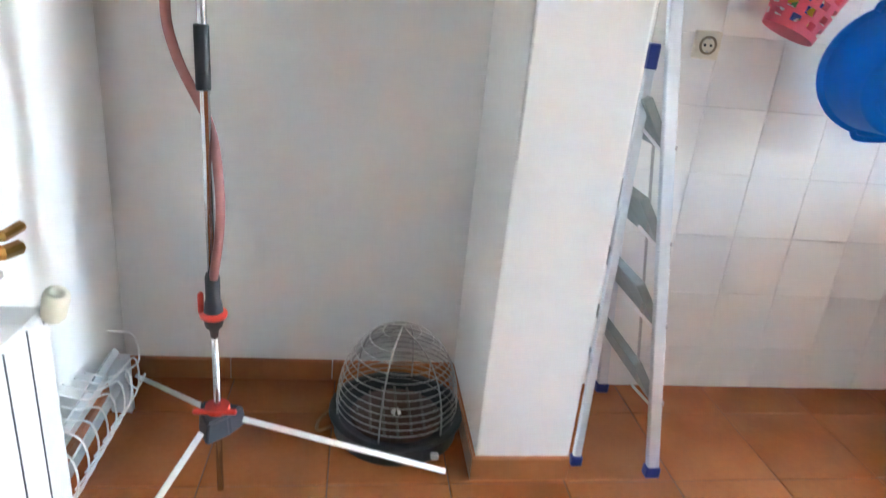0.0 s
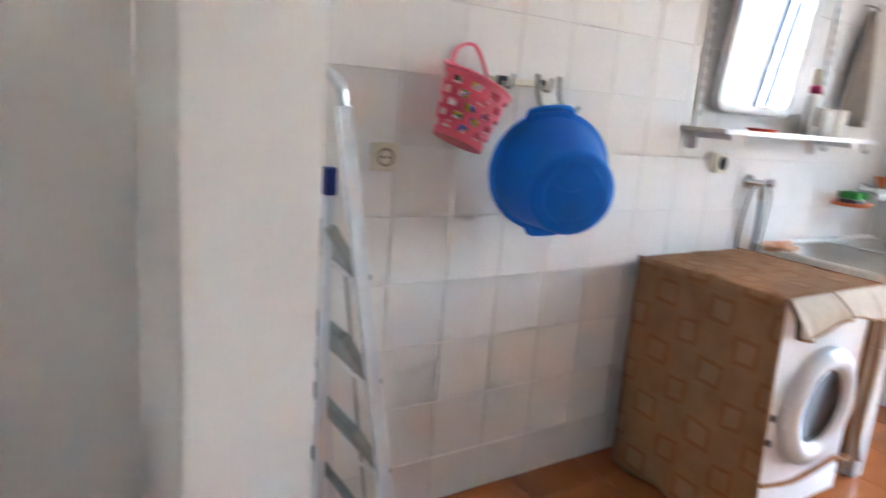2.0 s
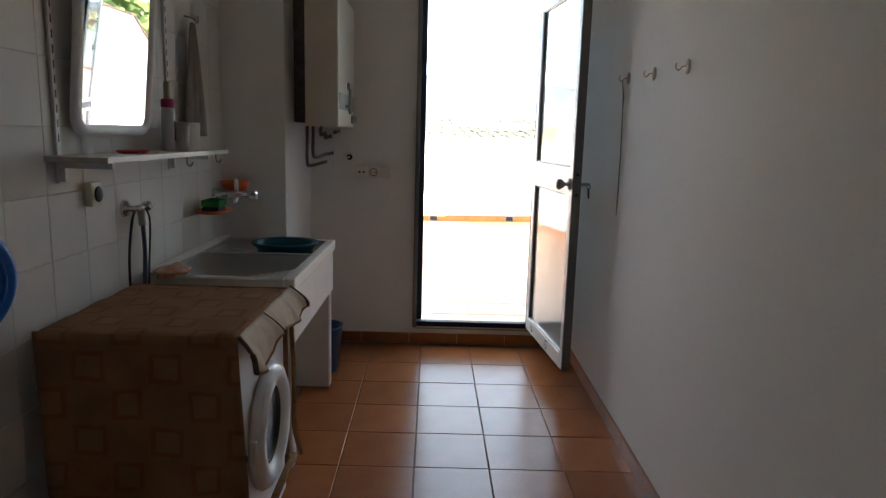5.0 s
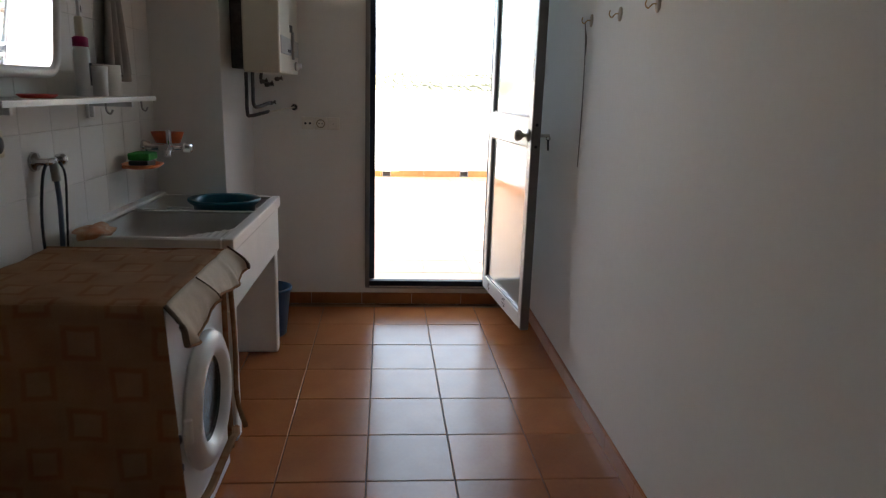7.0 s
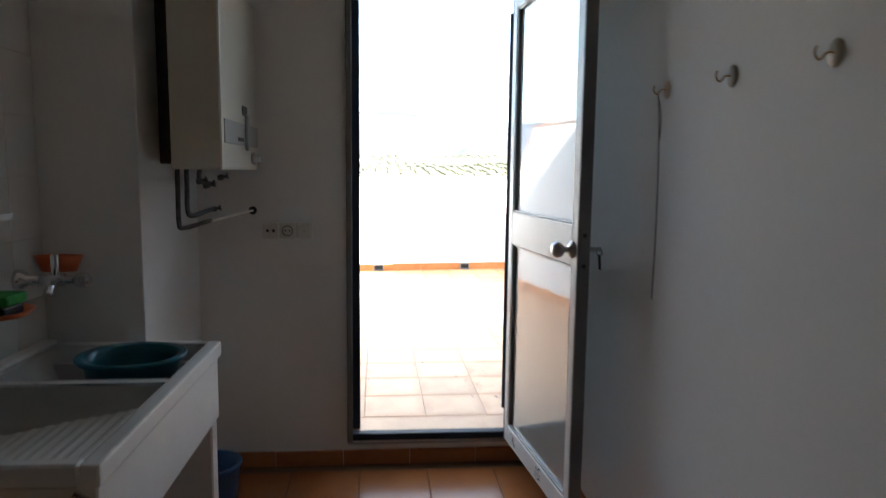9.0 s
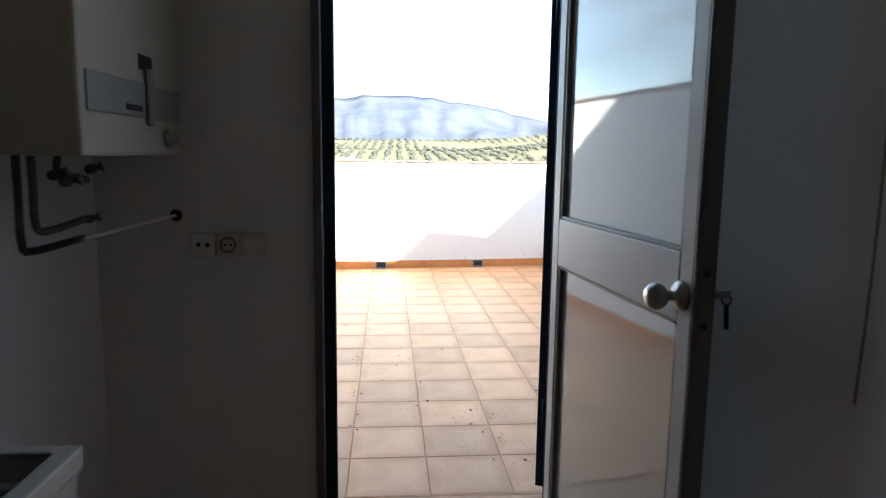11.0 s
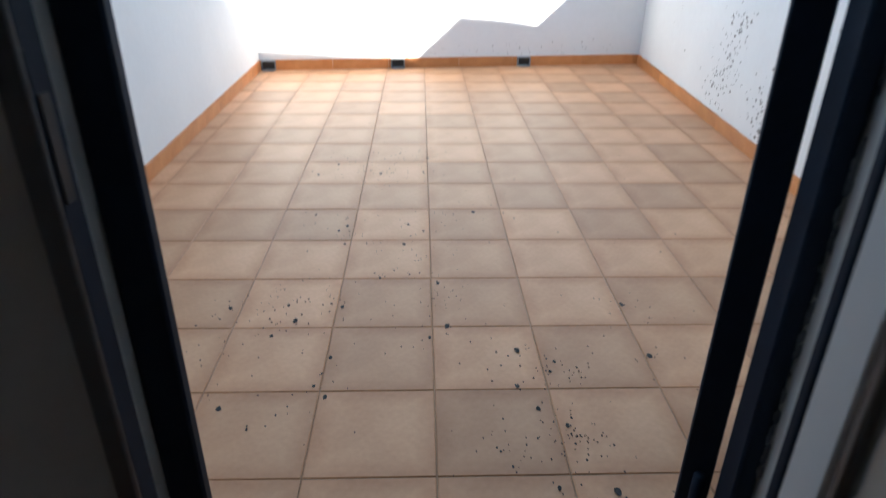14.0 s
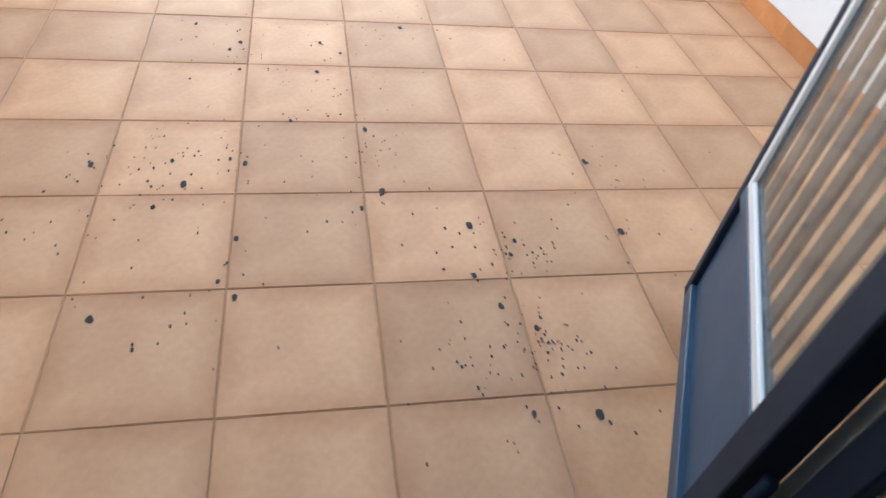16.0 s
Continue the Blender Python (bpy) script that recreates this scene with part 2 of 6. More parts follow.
def cloth_material():
    """Brown quilted cover: rows of padded oblongs, woven grain and creases."""
    m = material("quilted_cloth", (0.285, 0.145, 0.07), 0.9, vary=0.2, scale=9, bump=0.25, fine=220, second=(0.39, 0.222, 0.118), spec=0.2)
    n, l = m.node_tree.nodes, m.node_tree.links
    b = n["Principled BSDF"]
    co = n.new("ShaderNodeTexCoord")
    sep = n.new("ShaderNodeSeparateXYZ")
    l.new(co.outputs["Object"], sep.inputs[0])

    def calc(op, x, y=None):
        node = n.new("ShaderNodeMath")
        node.operation = op
        for k, v in enumerate((x, y)):
            if isinstance(v, (int, float)):
                node.inputs[k].default_value = v
            elif v is not None:
                l.new(v, node.inputs[k])
        return node.outputs[0]

    warp = n.new("ShaderNodeTexNoise")
    warp.inputs["Scale"].default_value = 7
    l.new(co.outputs["Object"], warp.inputs["Vector"])
    shift = calc("MULTIPLY", warp.outputs["Fac"], 0.18)
    u = calc("ADD", calc("DIVIDE", sep.outputs["Y"], 0.112), shift)
    v = calc("ADD", calc("DIVIDE", calc("ADD", sep.outputs["Z"], sep.outputs["X"]), 0.118), shift)
    odd = calc("GREATER_THAN", calc("MODULO", calc("ADD", calc("ADD", calc("FLOOR", u), calc("FLOOR", v)), 100), 2), 0.5)
    d = calc("MAXIMUM", calc("ABSOLUTE", calc("SUBTRACT", calc("FRACT", u), 0.5)), calc("ABSOLUTE", calc("SUBTRACT", calc("FRACT", v), 0.5)))
    band = n.new("ShaderNodeValToRGB")
    e = band.color_ramp.elements
    e[0].position, e[0].color = 0.26, (1.0, 1.0, 1.0, 1)
    e[1].position, e[1].color = 0.32, (0.82, 0.67, 0.54, 1)
    for pos, c in ((0.39, (0.86, 0.72, 0.60, 1)), (0.45, (0.95, 0.92, 0.88, 1))):
        q = e.new(pos)
        q.color = c
    l.new(d, band.inputs[0])
    pick = n.new("ShaderNodeMixRGB")
    pick.inputs[1].default_value = (0.93, 0.90, 0.87, 1)
    l.new(odd, pick.inputs[0])
    l.new(band.outputs[0], pick.inputs[2])
    relief = calc("MULTIPLY", odd, calc("LESS_THAN", d, 0.36))
    src = b.inputs["Base Color"].links[0].from_socket
    mul = n.new("ShaderNodeMixRGB")
    mul.blend_type, mul.inputs[0].default_value = "MULTIPLY", 1.0
    l.new(src, mul.inputs[1])
    l.new(pick.outputs[0], mul.inputs[2])
    l.new(mul.outputs[0], b.inputs["Base Color"])
    b2 = n.new("ShaderNodeBump")
    b2.inputs["Strength"].default_value, b2.inputs["Distance"].default_value = 0.6, 0.006
    l.new(relief, b2.inputs["Height"])
    old = b.inputs["Normal"].links[0].from_socket
    l.new(old, b2.inputs["Normal"])
    l.new(b2.outputs[0], b.inputs["Normal"])
    return m


M_CLOTH = cloth_material()
M_PIPING = material("brown_piping", (0.10, 0.055, 0.03), 0.9, vary=0.1, bump=0.2)
M_CLOTHIN = material("cover_lining", (0.56, 0.45, 0.34), 0.8, vary=0.12, scale=14, bump=0.3, fine=150)


# ---- mesh helpers ----
def mesh_of(bm, mat, smooth=False):
    me = bpy.data.meshes.new("mesh")
    bmesh.ops.recalc_face_normals(bm, faces=bm.faces[:])
    bm.to_mesh(me)
    bm.free()
    if mat:
        me.materials.append(mat)
    if smooth:
        for p in me.polygons:
            p.use_smooth = True
    return me


def part(name, bm, mat, parent=None, label="", smooth=False):
    ob = new(name, mesh_of(bm, mat, smooth))
    if parent:
        ob.parent = parent
    if label:
        ob["label"] = label
    return ob


def thing(name, label, category, at=(0, 0, 0), group="", kind="", turn=0):
    ob = new(name)
    ob.empty_display_size = 0.05
    ob.matrix_basis = pose(*at, 0, 0, turn)
    return tagged(ob, label, category, group, kind)


def box(x0, x1, y0, y1, z0, z1, bevel=0.0, segments=1, bm=None):
    bm2 = bmesh.new()
    bmesh.ops.create_cube(bm2, size=1.0)
    for v in bm2.verts:
        v.co = Vector((x0 + (v.co.x + 0.5) * (x1 - x0), y0 + (v.co.y + 0.5) * (y1 - y0), z0 + (v.co.z + 0.5) * (z1 - z0)))
    if bevel:
        bmesh.ops.bevel(bm2, geom=bm2.edges[:], offset=bevel, segments=segments, affect="EDGES", profile=0.6)
    return merge(bm, bm2)


def merge(bm, bm2):
    if bm is None:
        return bm2
    me = bpy.data.meshes.new("tmp")
    bm2.to_mesh(me)
    bm2.free()
    bm.from_mesh(me)
    bpy.data.meshes.remove(me)
    return bm


def frame_from(d):
    d = d.normalized()
    up = Vector((0, 0, 1)) if abs(d.z) < 0.9 else Vector((1, 0, 0))
    a = d.cross(up).normalized()
    return a, d.cross(a).normalized()


def tube(points, radius, sides=8, bm=None, closed=False, flat=1.0):
    """A round bar along a line of points; radius may be a list."""
    bm = bm or bmesh.new()
    pts = [Vector(p) for p in points]
    n = len(pts)
    rad = radius if isinstance(radius, (list, tuple)) else [radius] * n
    rings = []
    for i, p in enumerate(pts):
        if closed:
            d = pts[(i + 1) % n] - pts[i - 1]
        else:
            d = pts[min(i + 1, n - 1)] - pts[max(i - 1, 0)]
        a, b = frame_from(d)
        if rings and i:
            prev = last
            if a.dot(prev) < 0:
                a, b = -a, -b
        last = a
        rings.append([bm.verts.new(p + (a * math.cos(2 * math.pi * k / sides) + b * flat * math.sin(2 * math.pi * k / sides)) * rad[i]) for k in range(sides)])
    m = n if closed else n - 1
    for i in range(m):
        r, q = rings[i], rings[(i + 1) % n]
        for k in range(sides):
            bm.faces.new((r[k], r[(k + 1) % sides], q[(k + 1) % sides], q[k]))
    if not closed:
        bm.faces.new(rings[0][::-1])
        bm.faces.new(rings[-1])
    return bm


def lathe(profile, sides=24, m=None, bm=None, sx=1.0, sy=1.0):
    """Turns a profile of (radius, height) about z, then lays it by the pose m."""
    bm2 = bmesh.new()
    rings = []
    for r, z in profile:
        rings.append([bm2.verts.new((max(r, 1e-4) * sx * math.cos(2 * math.pi * k / sides), max(r, 1e-4) * sy * math.sin(2 * math.pi * k / sides), z)) for k in range(sides)])
    for a, b in zip(rings, rings[1:]):
        for k in range(sides):
            bm2.faces.new((a[k], a[(k + 1) % sides], b[(k + 1) % sides], b[k]))
    bmesh.ops.remove_doubles(bm2, verts=bm2.verts[:], dist=2e-4)
    if m is not None:
        bmesh.ops.transform(bm2, matrix=m, verts=bm2.verts[:])
    return merge(bm, bm2)


def arc(points, steps=8):
    """A smooth line through points (Catmull-Rom)."""
    p = [Vector(q) for q in points]
    p = [2 * p[0] - p[1]] + p + [2 * p[-1] - p[-2]]
    out = []
    for i in range(1, len(p) - 2):
        for s in range(steps):
            t = s / steps
            out.append(0.5 * ((2 * p[i]) + (p[i + 1] - p[i - 1]) * t + (2 * p[i - 1] - 5 * p[i] + 4 * p[i + 1] - p[i + 2]) * t * t + (3 * p[i] - p[i - 1] - 3 * p[i + 1] + p[i + 2]) * t ** 3))
    out.append(p[-2])
    return out


def structure(name, bm, mat, label, category="wall"):
    return tagged(part(name, bm, mat), label, category, kind="structure")


# ---- plan ----
Y_TILE, Y_RIGHT, X_LEFT, X_DOOR, X_OUT = 2.05, -0.058, -0.575, 4.85, 5.06
H_CEIL, Z_T = 2.62, 0.148
DOOR_L, DOOR_R, DOOR_TOP = 0.996, 0.108, 2.46


def left_y(x):
    return 2.078 + (x - 7.5) * 0.022


def right_y(x):
    return -1.25 - (x - 7.85) * 0.0356


def far_x(y):
    """The parapet at the terrace end stands askew."""
    return 10.45 - 0.125 * y


Y_FL, Y_FR = 2.139, -1.348  # the two far corners
X_FL, X_FR = far_x(Y_FL), far_x(Y_FR)


# ---- the room ----
structure("wall_tiled", box(X_LEFT - 0.2, X_OUT, Y_TILE, Y_TILE + 0.2, -0.2, H_CEIL), M_PLASTER, "white plastered back wall of the utility room")
structure("wall_end", box(X_LEFT - 0.2, X_LEFT, -1.6, Y_TILE, -0.2, H_CEIL), M_PLASTER, "white plastered end wall lit by the open door")
structure("wall_hooks", box(0.62, X_DOOR, Y_RIGHT - 0.2, Y_RIGHT, -0.2, H_CEIL), M_PLASTER, "long white plastered wall with picture hooks")
structure("wall_hall", box(0.62, 0.82, -1.6, Y_RIGHT - 0.2, -0.2, H_CEIL), M_PLASTER, "plain white wall of the hall behind")
structure("wall_hall_back", box(X_LEFT - 0.2, 0.82, -1.8, -1.6, -0.2, H_CEIL), M_PLASTER, "plain white wall closing the hall behind")
bm = box(X_DOOR, 4.957, DOOR_L, 1.2, -0.2, H_CEIL)
box(X_DOOR, X_OUT, 1.2, Y_TILE, -0.2, H_CEIL, bm=bm)
box(X_DOOR, X_OUT, Y_RIGHT - 0.2, DOOR_R, -0.2, H_CEIL, bm=bm)
box(X_DOOR, X_OUT, DOOR_R, DOOR_L, DOOR_TOP, H_CEIL, bm=bm)
box(X_DOOR, X_OUT, DOOR_R, DOOR_L, -0.2, 0.125, bm=bm)
structure("wall_door", bm, M_PLASTER, "white plastered wall with the terrace doorway")
structure("pillar_niche", box(0.505, 0.775, 1.558, Y_TILE, 0, H_CEIL, 0.008, 2), M_PLASTER, "white plastered pillar beside the niche")
structure("pillar_boiler", box(4.13, X_DOOR, 1.697, Y_TILE, 0, H_CEIL, 0.006, 2), M_PLASTER, "white plastered shaft that carries the boiler")
structure("ceiling", box(X_LEFT - 0.2, X_OUT, -1.8, Y_TILE + 0.2, H_CEIL, H_CEIL + 0.25), M_CEIL, "flat white painted ceiling", "ceiling")
floor = structure("floor", box(X_LEFT - 0.2, X_DOOR, -1.8, Y_TILE, -0.12, -0.004), M_FGROUT, "brown grout bed under glazed terracotta tiles", "floor")
bm = box(X_DOOR + 0.002, X_OUT + 0.033, DOOR_R + 0.002, DOOR_L - 0.002, 0.125, 0.148, 0.002)
box(4.96, X_OUT + 0.033, DOOR_L, 1.198, -0.2, 0.146, 0.002, bm=bm)
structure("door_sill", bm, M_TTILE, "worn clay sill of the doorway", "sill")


# ---- terrace ----
def slanted_wall(name, y_of, side, top, low, high, peak, label):
    """A terrace side wall: high by the house, sloping down to the low stretch."""
    bm = bmesh.new()
    th = 0.22 * side
    xe = (X_FL if side > 0 else X_FR) + 0.2
    outline = [(X_OUT, -3.0), (xe, -3.0), (xe, top), (low, top), (high, peak), (X_OUT, peak)]
    a = [bm.verts.new((x, y_of(x), z)) for x, z in outline]
    b = [bm.verts.new((x, y_of(x) + th, z)) for x, z in outline]
    n = len(a)
    bm.faces.new(a)
    bm.faces.new(b[::-1])
    for i in range(n):
        bm.faces.new((a[i], b[i], b[(i + 1) % n], a[(i + 1) % n]))
    return structure(name, bm, M_OUTWALL, label)


TOP = 1.405
slanted_wall("wall_terrace_left", left_y, 1, TOP - 0.05, 8.95, 8.42, 1.95, "sunlit whitewashed terrace wall with a sloping top")
slanted_wall("wall_terrace_right", right_y, -1, TOP - 0.015, 8.95, 7.77, 2.13, "shaded whitewashed terrace wall with flaking paint")
bm = bmesh.new()
ring = [(X_FR, Y_FR), (X_FR + 0.2, Y_FR), (X_FL + 0.2, Y_FL), (X_FL, Y_FL)]
bmesh.ops.recalc_face_normals(bm, faces=[bm.faces.new([bm.verts.new((x, y, -3.0)) for x, y in ring])])
up = bmesh.ops.extrude_face_region(bm, geom=bm.faces[:])["geom"]
for v in up:
    if isinstance(v, bmesh.types.BMVert):
        v.co.z = TOP - 0.02
bmesh.ops.recalc_face_normals(bm, faces=bm.faces[:])
structure("wall_terrace_far", bm, M_OUTWALL, "sunlit whitewashed parapet at the terrace end")
terrace = structure("terrace_floor", box(X_OUT, X_FR, Y_FR - 0.05, Y_FL + 0.05, -0.05, Z_T - 0.0032), M_TGROUT, "dark mortar bed under bleached clay tiles", "terrace")
house = structure("house_front", box(X_OUT - 0.02, X_OUT, left_y(X_OUT), 9.0, -3, 3.36), M_OUTWALL, "whitewashed house front beside the terrace")
bm = box(-6, X_OUT + 0.02, -9.0, 9.0, 3.0, 3.38)
structure("house_roof_slab", bm, M_OUTWALL, "plain flat roof slab of the house", "roof")
bm = box(X_OUT - 0.21, X_OUT, -9.0, Y_RIGHT - 0.2, -3, 3.0)
box(X_OUT - 0.21, X_OUT, Y_RIGHT - 0.2, Y_TILE + 0.2, H_CEIL + 0.25, 3.0, bm=bm)
structure("house_wall", bm, M_OUTWALL, "whitewashed outer wall of the house")

# ---- doors ----
def door_frame():
    f = thing("door_frame", "aluminium door frame with dark blue outer steel frame", "door frame", (X_DOOR, 0, 0), kind="structure")
    xs = 0
    for nm, y0, y1 in (("jamb", DOOR_L - 0.022, DOOR_L), ("jamb", DOOR_R, 0.164)):
        part(nm, box(-0.018, 0.022, y0, y1, 0.13, DOOR_TOP, 0.004), M_NAVY, f)
        part("frame_lip", box(-0.026, -0.018, max(y0, DOOR_R - 0.012) - 0.002, y1 + 0.004, 0.12, DOOR_TOP + 0.02, 0.003), M_DOOREDGE, f, "grey aluminium lip")
    part("threshold", box(-0.022, 0.03, 0.164, DOOR_L - 0.022, 0.128, 0.164, 0.004), M_NAVY, f, "dark aluminium threshold")
    part("threshold_lip", box(-0.03, -0.022, DOOR_R, DOOR_L, 0.112, 0.122, 0.002), M_PANELGREY, f)
    part("head", box(-0.018, 0.045, DOOR_R, DOOR_L, DOOR_TOP - 0.04, DOOR_TOP, 0.004), M_DOOREDGE, f)
    for x0, x1, y0, y1 in ((0.079, 0.103, DOOR_L - 0.056, DOOR_L - 0.002), (0.122, 0.172, DOOR_R + 0.002, DOOR_R + 0.036)):
        part("outer_jamb", box(x0, x1, y0, y1, 0.149, DOOR_TOP, 0.004), M_NAVY, f, "dark navy steel jamb")
    part("outer_head", box(0.105, 0.16, DOOR_R, DOOR_L, DOOR_TOP - 0.06, DOOR_TOP, 0.004), M_NAVY, f)
    part("strike_plate", box(-0.012, 0.006, DOOR_L - 0.0245, DOOR_L - 0.022, 1.13, 1.24, 0.001), M_BLACK, f, "slim steel strike plate")
    # ragged mortar along the outer jamb
    rng = random.Random(5)
    bm = bmesh.new()
    for i in range(170):
        z = 0.16 + rng.random() * 2.0
        s = rng.uniform(0.0012, 0.004)
        bmesh.ops.create_icosphere(bm, subdivisions=1, radius=s, matrix=pose(0.1205, DOOR_R + 0.0025 + rng.uniform(-.002, .005), z) @ Matrix.Diagonal((0.5, 1.2, 3.5, 1)))
    part("mortar_ridge", bm, M_CONCRETE, f, "ragged grey mortar bead")
    return f


door_frame()


def inner_door():
    """Leaf hinged at the right jamb, standing open into the room; local x runs from the hinge to the lock edge."""
    z0, z1, w, th = 0.152, 2.285, 0.745, 0.042
    hinge, free = Vector((4.775, 0.20, 0)), Vector((3.94, 0.102, 0))
    d = free - hinge
    ob = thing("door_1", "white aluminium glazed door standing open into the room", "door", (hinge.x, hinge.y, 0), kind="structure", turn=math.degrees(math.atan2(d.y, d.x)))
    w = d.length
    s = 0.055
    y0, y1 = -th / 2, th / 2
    part("hinge_stile", box(0, s, y0, y1, z0, z1, 0.004), M_DOORWHITE, ob)
    part("lock_stile", box(w - s - 0.01, w - 0.012, y0, y1, z0, z1, 0.004), M_DOORWHITE, ob)
    part("lock_edge", box(w - 0.012, w, y0 - 0.002, y1 + 0.004, z0, z1, 0.003), M_DOOREDGE, ob, "dark grey lock edge")
    part("hinge_edge", box(-0.012, 0, y0, y1 + 0.006, z0, z1, 0.003), M_NAVY, ob, "dark hinge edge")
    for nm, a, b in (("bottom_rail", z0, z0 + 0.085), ("middle_rail", 1.135, 1.285), ("top_rail", z1 - 0.07, z1)):
        part(nm, box(s, w - s - 0.01, y0, y1, a, b, 0.003), M_DOORWHITE, ob)
    for a, b in ((z0 + 0.085, 1.135), (1.285, z1 - 0.07)):
        pane = part("pane", box(s - 0.004, w - s - 0.006, -0.003, 0.003, a - 0.004, b + 0.004), M_FROST, ob, "frosted grey glass pane")
        pane.visible_shadow = False
        bm = box(s, s + 0.012, y0 + 0.004, y1 - 0.004, a, b, 0.002)
        box(w - s - 0.022, w - s - 0.01, y0 + 0.004, y1 - 0.004, a, b, 0.002, bm=bm)
        box(s + 0.012, w - s - 0.022, y0 + 0.004, y1 - 0.004, a, a + 0.01, 0.002, bm=bm)
        box(s + 0.012, w - s - 0.022, y0 + 0.004, y1 - 0.004, b - 0.01, b, 0.002, bm=bm)
        part("glazing_bead", bm, M_DOOREDGE, pane, "dark rubber glazing bead")
    for sgn in (-1,):
        m = pose(w - 0.05, sgn * th / 2, 1.195, -90 * sgn, 0, 0)
        k = part("knob", lathe([(0.0, 0), (0.032, 0), (0.032, 0.006), (0.026, 0.012), (0.011, 0.016), (0.011, 0.034), (0.022, 0.042), (0.029, 0.055), (0.029, 0.066), (0.02, 0.078), (0, 0.08)], 20, m), M_STEEL, ob, "round steel door knob", True)
    part("lock_plate", box(w + 0.0005, w + 0.003, -0.011, 0.011, 1.10, 1.29), M_DOOREDGE, ob, "grey metal lock plate")
    for zz in (1.14, 1.25):
        part("bolt_hole", lathe([(0, 0), (0.008, 0), (0.008, 0.002), (0, 0.002)], 12, pose(w + 0.003, 0, zz, 0, 90, 0)), M_BLACK, ob)
    cyl = part("lock_cylinder", lathe([(0, 0), (0.017, 0), (0.015, 0.012), (0.009, 0.014), (0.009, 0.035), (0, 0.035)], 16, pose(w - 0.045, th / 2, 1.195, -90, 0, 0)), M_STEEL, ob, "steel lock cylinder", True)
    part("key", box(w - 0.047, w - 0.043, th / 2 + 0.035, th / 2 + 0.068, 1.187, 1.203, 0.001), M_STEEL, cyl, "key in the lock")
    bm = tube([(w - 0.045, th / 2 + 0.06 + 0.011 * math.cos(u), 1.183 + 0.011 * math.sin(u)) for u in [i * math.pi / 6 for i in range(12)]], 0.002, 6, closed=True)
    part("key_ring", bm, M_BLACK, cyl, "dark key ring")
    part("spare_key", tube([(w - 0.045, th / 2 + 0.06, 1.172), (w - 0.045, th / 2 + 0.064, 1.12)], 0.0055, 6), M_BLACK, cyl, "spare key hanging from the ring")
    for zz in (0.17, 0.178):
        for xx in (0.14, 0.5):
            bm = bmesh.new()
            rng = random.Random(int(zz * 1000 + xx * 10))
            for i in range(9):
                bmesh.ops.create_icosphere(bm, subdivisions=1, radius=0.0035, matrix=pose(xx + rng.uniform(-.03, .03), -th / 2, zz + rng.uniform(0, .05)))
            part("rust_spots", bm, M_SPALL, ob)
    return ob


inner_door()


def outer_door():
    """Navy steel outer leaf, folded out on to the terrace."""
    hinge, free = Vector((5.05, 0.158, 0)), Vector((5.677, -0.157, 0))
    d = free - hinge
    ob = thing("door_2", "navy steel outer door with barred glass, opened on to the terrace", "door", (hinge.x, hinge.y, 0), kind="structure", turn=math.degrees(math.atan2(d.y, d.x)))
    w, z0, z1, th = d.length, 0.2, 2.27, 0.038
    y0, y1 = -th / 2, th / 2
    part("hinge_stile", box(0, 0.075, y0, y1 + 0.012, z0, z1, 0.003), M_NAVY, ob)
    part("free_stile", box(w - 0.03, w, y0, y1, z0, z1, 0.003), M_NAVY, ob)
    part("bottom_rail", box(0.075, w - 0.03, y0, y1, z0, z0 + 0.045, 0.003), M_BLUEPAINT, ob, "blue painted steel rail")
    part("kick_panel", box(0.075, w - 0.03, -0.004, 0.004, z0 + 0.045, 0.51), M_BLUEPAINT, ob, "recessed blue steel kick panel")
    part("middle_rail", box(0.075, w - 0.03, y0, y1, 0.51, 0.545, 0.003), M_BLUEPAINT, ob)
    part("top_rail", box(0.075, w - 0.03, y0, y1, z1 - 0.05, z1, 0.003), M_NAVY, ob)
    part("lock_rail", box(0.075, w - 0.03, y0, y1, 1.22, 1.27, 0.003), M_NAVY, ob)
    for a, b in ((0.545, 1.22), (1.27, z1 - 0.05)):
        p = part("pane", box(0.08, w - 0.035, 0.004, 0.008, a, b), M_GLASS, ob, "clear grey glass pane")
        p.visible_shadow = False
        bm = box(0.075, 0.10, 0.008, y1 - 0.002, a, b, 0.002)
        box(w - 0.052, w - 0.03, 0.008, y1 - 0.002, a, b, 0.002, bm=bm)
        box(0.10, w - 0.052, 0.008, y1 - 0.002, a, a + 0.024, 0.002, bm=bm)
        box(0.10, w - 0.052, 0.008, y1 - 0.002, b - 0.024, b, 0.002, bm=bm)
        part("glazing_bead", bm, M_WHITEMET, ob, "white painted glazing bead")
        for i in range(7):
            x = 0.135 + i * (w - 0.235) / 6
            part("bar", box(x - 0.019, x + 0.019, -0.016, -0.006, a, b, 0.002), M_BAR, ob, "flat grey steel bar")
    for zz in (0.45, 1.95):
        part("hinge", lathe([(0, 0), (0.011, 0), (0.011, 0.11), (0, 0.11)], 12, pose(-0.012, 0, zz)), M_NAVY, ob, "", True)
    return ob


outer_door()


